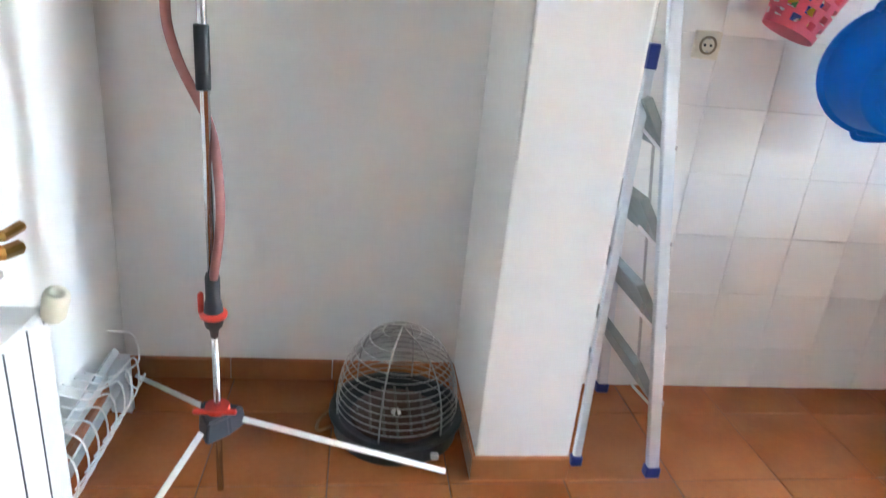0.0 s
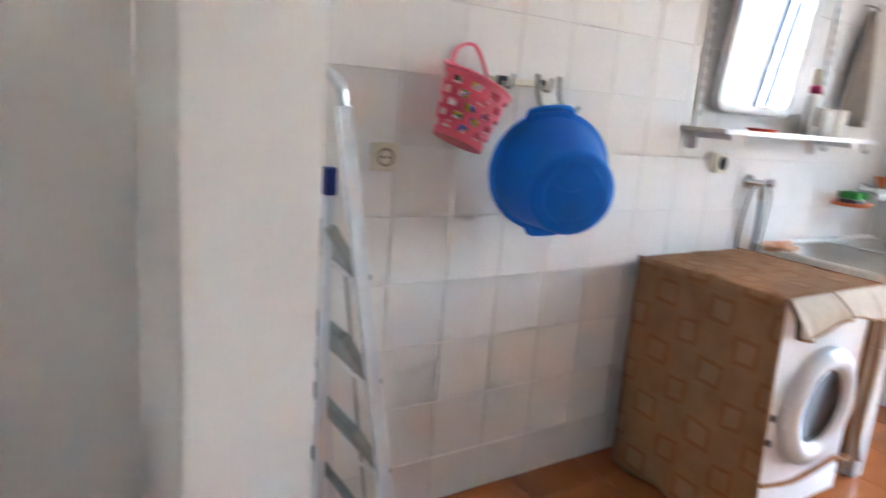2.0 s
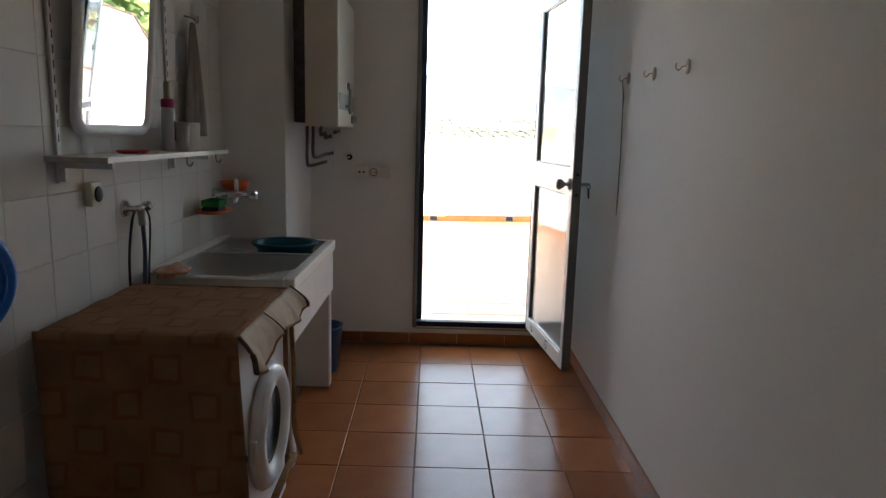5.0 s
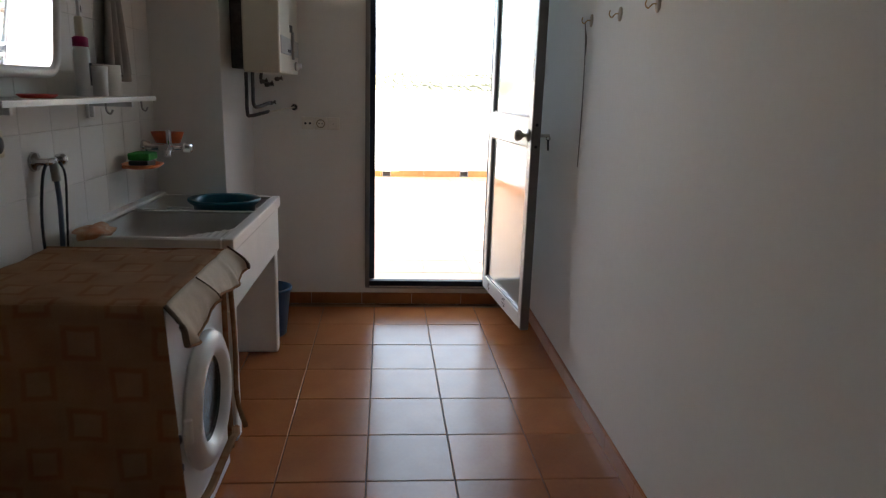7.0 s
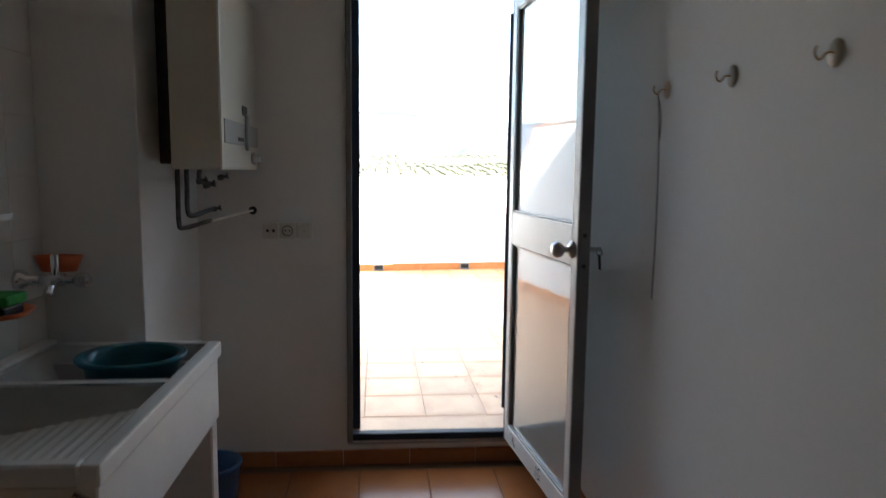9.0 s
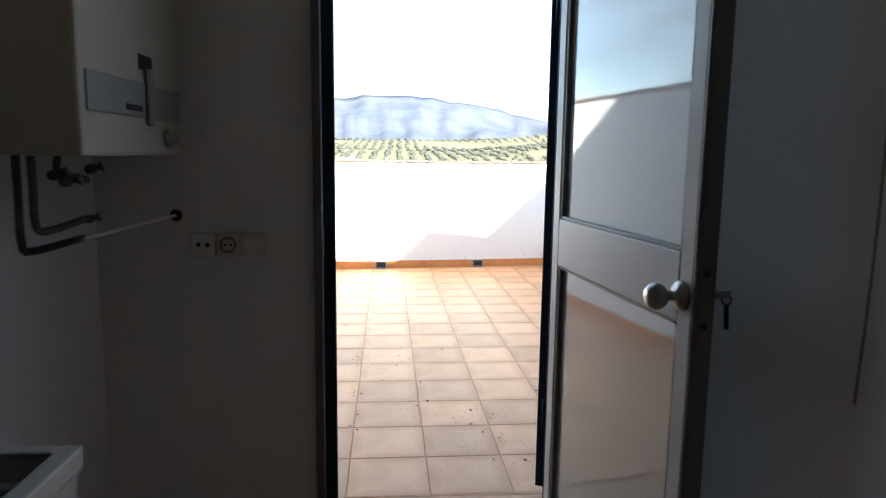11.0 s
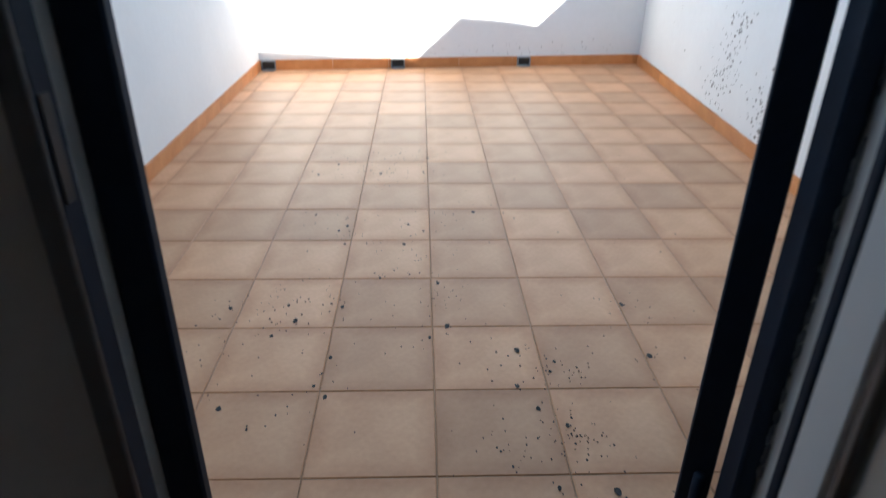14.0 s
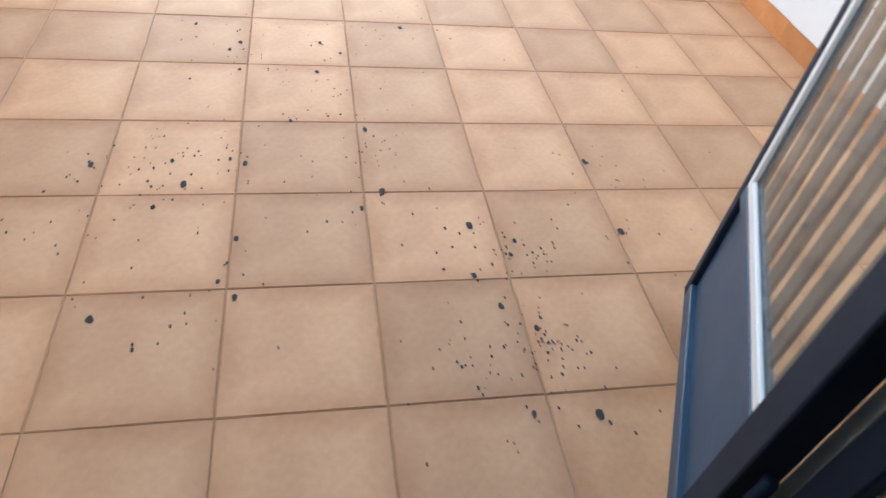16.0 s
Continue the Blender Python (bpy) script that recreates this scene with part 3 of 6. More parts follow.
# ---- niche: spray pole, heater, radiator, ladder ----
def spray_pole():
    t = thing("tripod_pole", "chrome telescopic spray pole on a folding tripod with pinkish hose", "tripod", (-0.174, 1.515, 0))
    part("pole", tube([(0, 0, 0.0), (0, 0, 0.5)], 0.0085, 12), M_CHROME, t, "", True)
    part("upper_pole", tube([(0, 0, 0.5), (-0.006, 0, 2.05)], 0.0105, 12), M_CHROME, t, "", True)
    part("grip", lathe([(0, 0), (0.0145, 0), (0.0155, 0.004), (0.0155, 0.126), (0.0145, 0.13), (0, 0.13)], 16, pose(-0.004, 0, 1.03)), M_BLACK, t, "black rubber grip", True)
    hub = bmesh.new()
    ring = [(0.075 * math.cos(a) * s, 0.075 * math.sin(a) * s) for a, s in [(radians(20 + 60 * k), 1.0 if k % 2 == 0 else 0.62) for k in range(6)]]
    lo = [hub.verts.new((x, y, 0.19)) for x, y in ring]
    hi = [hub.verts.new((x * 0.85, y * 0.85, 0.247)) for x, y in ring]
    hub.faces.new(lo[::-1])
    hub.faces.new(hi)
    for k in range(6):
        hub.faces.new((lo[k], lo[(k + 1) % 6], hi[(k + 1) % 6], hi[k]))
    bmesh.ops.bevel(hub, geom=hub.edges[:], offset=0.006, segments=2, affect="EDGES")
    hubp = part("hub", hub, M_RUBBER, t, "dark grey plastic hub")
    bm = tube([(0, 0, 0.247), (0, 0, 0.261)], 0.03, 14)
    box(-0.055, 0.05, -0.028, -0.012, 0.249, 0.261, 0.004, bm=bm)
    part("clamp", bm, M_RED, hubp, "red plastic clamp lever")
    for fx, fy in ((0.60, 0.06), (-0.20, -0.36), (-0.365, 0.52)):
        v = Vector((fx, fy, 0)).normalized()
        part("leg", tube([v * 0.06 + Vector((0, 0, 0.215)), Vector((fx, fy, 0.006))], 0.0095, 4), M_ALU, t)
    valve = part("valve", lathe([(0, 0), (0.009, 0), (0.011, 0.02), (0.02, 0.03), (0.024, 0.05), (0.02, 0.09), (0.017, 0.10), (0.017, 0.155), (0.014, 0.165), (0, 0.165)], 16, pose(0, -0.004, 0.455)), M_BLACK, t, "black spray valve", True)
    part("trigger", lathe([(0.016, 0), (0.031, 0.002), (0.032, 0.012), (0.018, 0.016)], 18, pose(0, -0.004, 0.508)), M_RED, valve, "red trigger ring", True)
    part("lever", box(-0.034, -0.022, -0.012, 0.004, 0.515, 0.57, 0.004), M_RED, valve, "red lever")
    part("hose", tube(arc([(0.004, -0.012, 0.61), (0.022, -0.02, 0.72), (0.026, -0.02, 0.82), (0.004, 0.014, 0.95), (-0.055, 0.02, 1.08), (-0.075, 0.015, 1.18), (-0.055, 0.01, 1.28), (0.0, -0.022, 1.37), (0.06, -0.02, 1.5), (0.075, -0.02, 1.62), (0.03, 0, 1.78), (-0.01, 0.0, 1.95)], 8), 0.0105, 10), M_HOSE, t, "pinkish brown rubber hose", True)


spray_pole()


def brazier():
    t = thing("foot_heater", "round black electric foot heater under a wire dome", "heater", (0.295, 1.79, 0))
    part("tray", lathe([(0, 0.012), (0.165, 0.012), (0.175, 0.0), (0.188, 0.0), (0.192, 0.05), (0.205, 0.062), (0.203, 0.07), (0.178, 0.066), (0.168, 0.03), (0, 0.028)], 40), M_BLACK, t, "black enamel tray", True)
    part("plate", lathe([(0, 0.05), (0.13, 0.05), (0.14, 0.042), (0.13, 0.036), (0, 0.036)], 32), material("rusty_plate", (0.05, 0.035, 0.03), 0.6, 0.5, second=(0.12, 0.06, 0.04)), t, "dark scorched heating plate", True)
    part("cap", lathe([(0, 0.062), (0.012, 0.06), (0.016, 0.05), (0, 0.05)], 12), M_ALU, t)
    for k in range(7):
        a = math.pi * 2 * k / 12
        part("heating_rod", tube([(-0.12 + k * 0.04, -math.sqrt(max(0.0, 0.0144 - (-0.12 + k * 0.04) ** 2)) - 0.01, 0.058), (-0.12 + k * 0.04, math.sqrt(max(0.0, 0.0144 - (-0.12 + k * 0.04) ** 2)) + 0.01, 0.058)], 0.004, 6), M_WIRE, t)
    dome = part("dome", tube([(0.18 * math.cos(a), 0.18 * math.sin(a), 0.062) for a in [i * math.pi / 20 for i in range(40)]], 0.0035, 6, closed=True), M_STEEL, t, "wire guard dome")
    for i in range(1, 13):
        z = 0.075 + i * 0.0215
        f = min(1.0, i / 12.5)
        r = 0.183 * math.sqrt(max(0.02, 1 - f ** 2.4))
        part("hoop", tube([(r * math.cos(a), r * math.sin(a), z) for a in [k * math.pi / 16 for k in range(32)]], 0.0018, 5, closed=True), M_STEEL, dome)
    for k in range(6):
        a = k * math.pi / 3 + 0.2
        pts = []
        for i in range(0, 14):
            f = min(1.0, i / 12.5)
            r = 0.183 * math.sqrt(max(0.0, 1 - f ** 2.4))
            pts.append((r * math.cos(a), r * math.sin(a), 0.07 + i * 0.0215))
        part("rib", tube(pts, 0.0026, 5), M_STEEL, dome)
    part("cord", tube(arc([(-0.18, -0.02, 0.02), (-0.235, -0.04, 0.012), (-0.225, 0.03, 0.012), (-0.16, 0.1, 0.02)], 6), 0.0045, 6), M_WOOD, t, "brown flex")
    part("switch", box(0.09, 0.112, -0.205, -0.185, 0.035, 0.052, 0.003), M_PANELGREY, t)


brazier()


def radiator():
    t = thing("radiator", "white aluminium panel radiator on the end wall", "radiator", (X_LEFT + 0.015, 0.045, 0))
    n = 8
    for i in range(n):
        y1 = 1.20 - i * 0.08
        bm = box(0.135, 0.15, y1 - 0.0755, y1, 0.10, 0.655, 0.006, 2)
        box(0.045, 0.135, y1 - 0.048, y1 - 0.031, 0.12, 0.64, 0.004, bm=bm)
        box(0.045, 0.148, y1 - 0.079, y1, 0.625, 0.66, 0.005, bm=bm)
        box(0.045, 0.055, y1 - 0.079, y1, 0.12, 0.625, 0.003, bm=bm)
        part("element", bm, M_RADIATOR, t)
        # Dark filler strip: the gap's shade is put in as colour.
        part("seam", box(0.12, 0.1492, y1 - 0.0795, y1 - 0.076, 0.11, 0.65), M_RUBBER, t, "dark strip painted as gap shade")
    part("end_cap", box(0.05, 0.147, 1.201, 1.206, 0.12, 0.64, 0.003), M_RADIATOR, t)
    for z in (0.17, 0.6):
        part("bracket", box(0.0, 0.05, 0.9, 0.93, z, z + 0.02, 0.003), M_WHITEMET, t)
    v = part("valve", lathe([(0, 0), (0.019, 0), (0.022, 0.008), (0.024, 0.05), (0.02, 0.062), (0.011, 0.063), (0.01, 0.055), (0, 0.055)], 10, pose(0.165, 1.185, 0.645, 12, 18, 0)), M_CREAM, t, "cream thermostat knob", True)
    part("valve_tube", tube(arc([(0.13, 1.18, 0.62), (0.15, 1.182, 0.64), (0.165, 1.185, 0.65)], 4), 0.006, 8), M_STEEL, v)


radiator()


def drying_rack():
    t = thing("drying_rack", "folded white wire drying rack leaning on the end wall", "drying rack", (X_LEFT, 0, 0))
    for x, z in ((0.05, 0.10), (0.04, 0.20)):
        part("rail", tube([(x, 1.18, z - 0.03), (x, 1.86, z)], 0.013, 4), M_LADDER, t, "grey aluminium rail")
    rng = random.Random(3)
    for i in range(9):
        y = 1.28 + i * 0.062
        x = 0.07
        h = 0.42 - i * 0.022
        part("wire", tube(arc([(0.03, y - 0.10, h), (0.07, y - 0.02, h * 0.75), (0.115, y + 0.02, 0.22), (0.12, y + 0.01, 0.12), (0.06, y - 0.05, 0.03)], 6), 0.0028, 5), M_WHITEWIRE, t)
    part("hook", tube(arc([(0.05, 1.8, 0.30), (0.1, 1.84, 0.27), (0.12, 1.82, 0.2), (0.09, 1.79, 0.17), (0.13, 1.75, 0.15), (0.14, 1.80, 0.165)], 6), 0.0032, 5), M_WHITEWIRE, t)
    part("foot", box(0.02, 0.12, 1.16, 1.19, 0.0, 0.05, 0.004), M_LADDER, t)
    part("foot", box(0.02, 0.08, 1.84, 1.87, 0.0, 0.19, 0.004), M_LADDER, t)


drying_rack()


def brass_handle():
    t = thing("door_handle", "brass lever handle and keyhole plate on the end wall", "handle", (X_LEFT, 1.365, 0.72))
    part("rose", box(0, 0.012, -0.03, 0.012, -0.09, 0.06, 0.004), M_BRASS, t)
    part("lever", tube([(0.012, -0.01, 0.03), (0.05, -0.01, 0.03), (0.055, 0.05, 0.03)], 0.012, 8), M_BRASS, t)
    part("lower_lever", tube([(0.012, -0.01, -0.005), (0.045, -0.01, -0.005), (0.05, 0.04, -0.012)], 0.016, 8), M_BRASS, t)
    part("latch", box(0.01, 0.02, -0.02, 0.03, -0.075, -0.06, 0.002), M_STEEL, t)


brass_handle()


def ladder():
    t = thing("step_ladder", "light grey aluminium step ladder with blue feet", "ladder", (0.0, 0, 0))
    top_z = 1.33
    A0, A1 = Vector((1.036, 1.565, 0.03)), Vector((0.875, 1.705, top_z))
    C0, C1 = Vector((1.036, 2.005, 0.03)), Vector((0.875, 1.905, top_z))
    B0, B1 = Vector((0.822, 1.615, 0.03)), Vector((0.857, 1.72, 1.165))
    D0, D1 = Vector((0.822, 1.985, 0.03)), Vector((0.857, 1.89, 1.165))

    def rail(p, q, a, b):
        bm = bmesh.new()
        d = (q - p).normalized()
        u = Vector((1, 0, 0)) - d * d.x
        u.normalize()
        v = d.cross(u)
        vs = [[bm.verts.new(o + u * su * a + v * sv * b) for su, sv in ((-1, -1), (1, -1), (1, 1), (-1, 1))] for o in (p, q)]
        bm.faces.new(vs[0][::-1])
        bm.faces.new(vs[1])
        for k in range(4):
            bm.faces.new((vs[0][k], vs[0][(k + 1) % 4], vs[1][(k + 1) % 4], vs[1][k]))
        bmesh.ops.bevel(bm, geom=bm.edges[:], offset=0.003, segments=1, affect="EDGES")
        return bm

    for p, q in ((A0, A1), (C0, C1)):
        r = part("front_rail", rail(p, q, 0.017, 0.011), M_LADDER, t)
        part("foot", box(p.x - 0.022, p.x + 0.022, p.y - 0.016, p.y + 0.016, 0, 0.035, 0.004), M_NAVYP, r, "dark blue plastic foot")
    for p, q in ((B0, B1), (D0, D1)):
        r = part("rear_rail", rail(p, q, 0.012, 0.009), M_LADDER, t)
        part("foot", box(p.x - 0.017, p.x + 0.017, p.y - 0.014, p.y + 0.014, 0, 0.033, 0.004), M_NAVYP, r, "dark blue plastic foot")
        part("hinge_cap", box(q.x - 0.014, q.x + 0.014, q.y - 0.014, q.y + 0.014, q.z - 0.035, q.z + 0.03, 0.004), M_NAVYP, r, "dark blue hinge cap")
    part("hoop", tube(arc([A1, A1 + Vector((-0.008, 0.012, 0.05)), (A1 + C1) / 2 + Vector((-0.012, 0, 0.075)), C1 + Vector((-0.008, -0.012, 0.05)), C1], 5), 0.013, 8), M_LADDER, t)
    for i, z in enumerate((0.24, 0.47, 0.70, 0.95)):
        k = (z - 0.03) / (top_z - 0.03)
        a, c = A0.lerp(A1, k), C0.lerp(C1, k)
        bm = box(a.x - 0.135, a.x + 0.008, a.y + 0.012, c.y - 0.012, z - 0.012, z + 0.012, 0.003)
        bmesh.ops.rotate(bm, cent=(a.x, a.y, z), matrix=Matrix.Rotation(radians(58), 3, "Y"), verts=bm.verts[:])
        s = part("step", bm, M_TREAD, t, "ribbed grey step")
        part("screw", lathe([(0, 0), (0.007, 0), (0.006, 0.005), (0, 0.006)], 10, pose(a.x + 0.017, a.y - 0.006, z, 0, 90, -35)), M_STEEL, s)
        part("bracket", rail(a + Vector((-0.07, 0.02, 0.04)), a + Vector((-0.005, 0.006, -0.02)), 0.004, 0.002), M_ALU, s)
    k = 0.45
    part("strut", tube([A0.lerp(A1, 0.72) + Vector((-0.03, 0.02, 0)), A0.lerp(A1, 0.2) + Vector((-0.05, 0.02, 0))], 0.004, 6), M_STEEL, t)
    for z in (0.35, 0.75):
        k = (z - 0.03) / 1.17
        part("cross_bar", tube([B0.lerp(B1, k), D0.lerp(D1, k)], 0.008, 8), M_LADDER, t)


ladder()


# ---- tiled wall: fittings ----
def wall_socket(name, at, label, round_hole=True, mat=None, size=0.082, face_x=False, pins=2, group=""):
    t = thing(name, label, "socket" if round_hole else "switch", at, group)
    s = size / 2
    tf = (lambda b: b) if not face_x else (lambda b: (bmesh.ops.rotate(b, cent=(0, 0, 0), matrix=Matrix.Rotation(radians(-90), 3, "Z"), verts=b.verts[:]), b)[1])
    bm = box(-s, s, -0.016, -0.001, -s, s, 0.006, 2)
    part("frame", tf(bm), mat or M_CREAM, t)
    if pins == 3:
        for dx in (-0.014, 0.014):
            part("pin_hole", tf(lathe([(0, 0), (0.0075, 0), (0.0075, 0.003), (0, 0.003)], 12, pose(dx, -0.0155, 0, 90, 0, 0))), M_BLACK, t)
    elif round_hole:
        bm = lathe([(0.021, 0), (0.027, 0), (0.027, 0.006), (0.021, 0.006), (0.021, 0)], 20, pose(0, -0.015, 0, 90, 0, 0))
        part("well", tf(bm), M_WELL, t, "", True)
        for dx in (-0.0095, 0.0095):
            bm = lathe([(0, 0), (0.0042, 0), (0.0042, 0.003), (0, 0.003)], 10, pose(dx, -0.0155, 0, 90, 0, 0))
            part("pin_hole", tf(bm), M_BLACK, t)
        for dz in (-0.02, 0.02):
            part("earth_clip", tf(box(-0.003, 0.003, -0.02, -0.016, dz - 0.004, dz + 0.004)), M_STEEL, t)
    else:
        part("rocker", tf(box(-s * 0.72, s * 0.72, -0.021, -0.0165, -s * 0.72, s * 0.72, 0.002)), mat or M_CREAM, t)
        part("mark", tf(box(-0.003, 0.003, -0.0222, -0.021, -0.003, 0.003)), M_PANELGREY, t)
    return t


wall_socket("wall_socket", (1.155, Y_TILE - 0.008, 1.19), "cream schuko wall socket on the tiles")
t = thing("wall_switch", "cream rocker plate with a dark oval on the tiles", "switch", (2.70, Y_TILE - 0.008, 1.205))
part("frame", box(-0.038, 0.038, -0.03, -0.001, -0.042, 0.042, 0.008, 2), M_CREAM, t)
part("rocker", lathe([(0, 0), (0.022, 0), (0.024, 0.004), (0.02, 0.008), (0, 0.009)], 20, pose(0, -0.03, 0, 90, 0, 0), sy=1.2), M_BLACK, t, "dark oval rocker", True)


def hook_rail():
    t = thing("hook_rail", "white rail with black clips on the tiles", "rail", (0, Y_TILE - 0.008, 1.437))
    part("bar", box(1.34, 1.74, -0.014, 0, -0.011, 0.011, 0.003), M_CREAM, t)
    for x in (1.385, 1.545, 1.70):
        part("clip", box(x - 0.02, x + 0.02, -0.024, -0.014, -0.014, 0.014, 0.003), M_BLACK, t)
        part("hook", tube(arc([(x, -0.018, 0.0), (x, -0.04, -0.02), (x, -0.065, -0.015), (x, -0.072, 0.02)], 5), 0.005, 6), M_STEEL, t)
    for x in (1.685, 1.775):
        part("hanger", tube(arc([(x, -0.02, 0.03), (x, -0.03, -0.03), (x + 0.005, -0.05, -0.075), (x + 0.012, -0.085, -0.085), (x + 0.018, -0.11, -0.06)], 5), 0.008, 6), M_PANELGREY, t, "grey plastic hanger")


hook_rail()


def pink_basket():
    t = thing("peg_basket", "pink perforated plastic peg basket hanging on a hook", "basket", (1.335, Y_TILE - 0.115, 1.245))
    bm = bmesh.new()
    rows, cols = 18, 40
    grid = {}
    for r in range(rows + 1):
        for c in range(cols):
            f = r / rows
            a = 2 * math.pi * c / cols
            rad = 0.055 + 0.022 * f
            lift = 0.035 * max(0.0, math.sin(a)) * f
            grid[r, c] = bm.verts.new((rad * 1.12 * math.cos(a), rad * 0.85 * math.sin(a), f * 0.15 + lift))
    for r in range(rows):
        for c in range(cols):
            if 2 <= r < rows - 2 and r % 3 != 1 and (c + 2 * ((r + 1) // 3 % 2)) % 4 < 2:
                continue
            bm.faces.new((grid[r, c], grid[r, (c + 1) % cols], grid[r + 1, (c + 1) % cols], grid[r + 1, c]))
    bm.faces.new([grid[0, c] for c in range(cols)][::-1])
    bmesh.ops.solidify(bm, geom=bm.faces[:], thickness=0.003)
    body = part("body", bm, M_PINK, t)
    part("rim", tube([(0.0775 * 1.12 * math.cos(a), 0.0775 * 0.85 * math.sin(a), 0.15 + 0.035 * max(0, math.sin(a))) for a in [i * math.pi / 16 for i in range(32)]], 0.0042, 6, closed=True), M_PINK, t)
    part("handle", tube(arc([(-0.05, 0.05, 0.165), (-0.048, 0.05, 0.215), (-0.01, 0.05, 0.245), (0.03, 0.05, 0.22), (0.062, 0.035, 0.165)], 6), 0.007, 8, flat=0.6), M_PINK, t, "", True)
    rng = random.Random(8)
    cols3 = [material("peg_" + c, v, 0.5) for c, v in (("blue", (0.05, 0.12, 0.5)), ("yellow", (0.6, 0.5, 0.06)), ("green", (0.1, 0.35, 0.12)), ("white", (0.7, 0.7, 0.68)))]
    for i in range(22):
        z = 0.02 + 0.105 * rng.random()
        a, r = rng.random() * 6.28, rng.uniform(0.0, 0.035)
        bm = box(-0.004, 0.004, -0.006, 0.006, -0.03, 0.03, 0.001)
        bmesh.ops.transform(bm, matrix=pose(r * math.cos(a), r * 0.8 * math.sin(a), z + 0.01, rng.uniform(-60, 60), rng.uniform(-60, 60), rng.uniform(0, 180)), verts=bm.verts[:])
        part("peg", bm, cols3[i % 4], t)
    t.rotation_euler = (0, radians(20), radians(8))
    t.scale = (1.42, 1.15, 1.2)


pink_basket()


def blue_tub():
    t = thing("wash_tub", "large blue plastic wash tub hung by its handle", "tub", (1.70, Y_TILE - 0.11, 1.165))
    # turned on its side: the axis points away from the wall and a little downwards
    m = pose(0, 0, 0, 90, 0, 0)
    prof = [(0.0, 0.262), (0.118, 0.262), (0.128, 0.256), (0.134, 0.245), (0.186, 0.02), (0.192, 0.012), (0.205, 0.012), (0.207, 0.0), (0.200, -0.004), (0.182, 0.004), (0.130, 0.238), (0.0, 0.25)]
    part("body", lathe(prof, 48, m), M_BLUE, t, "", True)
    bm = lathe([(0.092, 0), (0.098, 0.004), (0.104, 0)], 40, pose(0, -0.262, 0, 90, 0, 0))
    part("base_ring", bm, M_BLUE, t, "", True)
    for dz in (0.04, -0.05):
        part("moulded_mark", tube([(0.045 * math.cos(a) - 0.005, -0.2625, 0.03 * math.sin(a) + dz) for a in [radians(q) for q in range(200, 340, 20)]], 0.002, 5), M_BLUE, t)
    for s in (1, -1):
        part("handle", tube(arc([(-0.075, -0.008, s * 0.185), (-0.06, -0.008, s * 0.208), (0.0, -0.008, s * 0.214), (0.06, -0.008, s * 0.208), (0.075, -0.008, s * 0.185)], 5), 0.011, 8), M_BLUE, t, "", True)
    t.rotation_euler = (radians(9), radians(-8), radians(-24))
    t.scale = (0.96, 0.93, 0.96)


blue_tub()


# ---- washing machine ----
def washing_machine():
    x0, x1, yf, yb, h = 2.278, 2.868, 1.418, 1.985, 0.835
    t = thing("washing_machine", "white front-loading washing machine with round door", "washing machine", (0, 0, 0))
    part("body", box(x0, x1, yf, yb, 0.025, h, 0.012, 3), M_MACHINE, t)
    part("plinth", box(x0 + 0.004, x1 - 0.004, yf - 0.003, yf + 0.002, 0.03, 0.125, 0.002), M_MACHINE, t)
    for x in (x0 + 0.05, x1 - 0.05):
        for y in (yf + 0.06, yb - 0.06):
            part("foot", lathe([(0, 0), (0.022, 0), (0.02, 0.012), (0.01, 0.014), (0.01, 0.028), (0, 0.028)], 12, pose(x, y, 0)), M_BLACK, t)
    part("control_panel", box(x0 + 0.006, x1 - 0.006, yf - 0.008, yf, 0.71, 0.82, 0.004), M_MACHINE, t)
    cx, cz = x0 + 0.315, 0.425
    m = pose(cx, yf - 0.002, cz, 90, 0, 0)
    door = part("door", lathe([(0.135, 0.0), (0.218, 0.0), (0.222, 0.012), (0.212, 0.03), (0.180, 0.044), (0.152, 0.04), (0.140, 0.022), (0.132, 0.006)], 48, m), M_MACHINE, t, "white ring of the door", True)
    part("porthole", lathe([(0, 0.006), (0.08, 0.007), (0.120, 0.012), (0.141, 0.018), (0.14, 0.001), (0, 0.001)], 40, m), M_DARKGLASS, door, "dark porthole glass", True)
    part("latch", box(cx - 0.225, cx - 0.205, yf - 0.03, yf - 0.006, cz - 0.04, cz + 0.04, 0.004), M_MACHINE, door)
    for dz in (-0.09, 0.0):
        part("hinge", box(x0 + 0.045, x0 + 0.062, yf - 0.012, yf, cz + dz - 0.012, cz + dz + 0.012, 0.003), M_BLACK, t)
    return x0, x1, yf, yb, h


WM = washing_machine()


def cover_sheet(us, vs, place, mat, parent, name, label, thick=0.006):
    bm = bmesh.new()
    g = [[bm.verts.new(place(u, v)) for u in us] for v in vs]
    for j in range(len(vs) - 1):
        for i in range(len(us) - 1):
            bm.faces.new((g[j][i], g[j][i + 1], g[j + 1][i + 1], g[j + 1][i]))
    bmesh.ops.recalc_face_normals(bm, faces=bm.faces[:])
    bmesh.ops.solidify(bm, geom=bm.faces[:], thickness=thick)
    return part(name, bm, mat, parent, label, True)


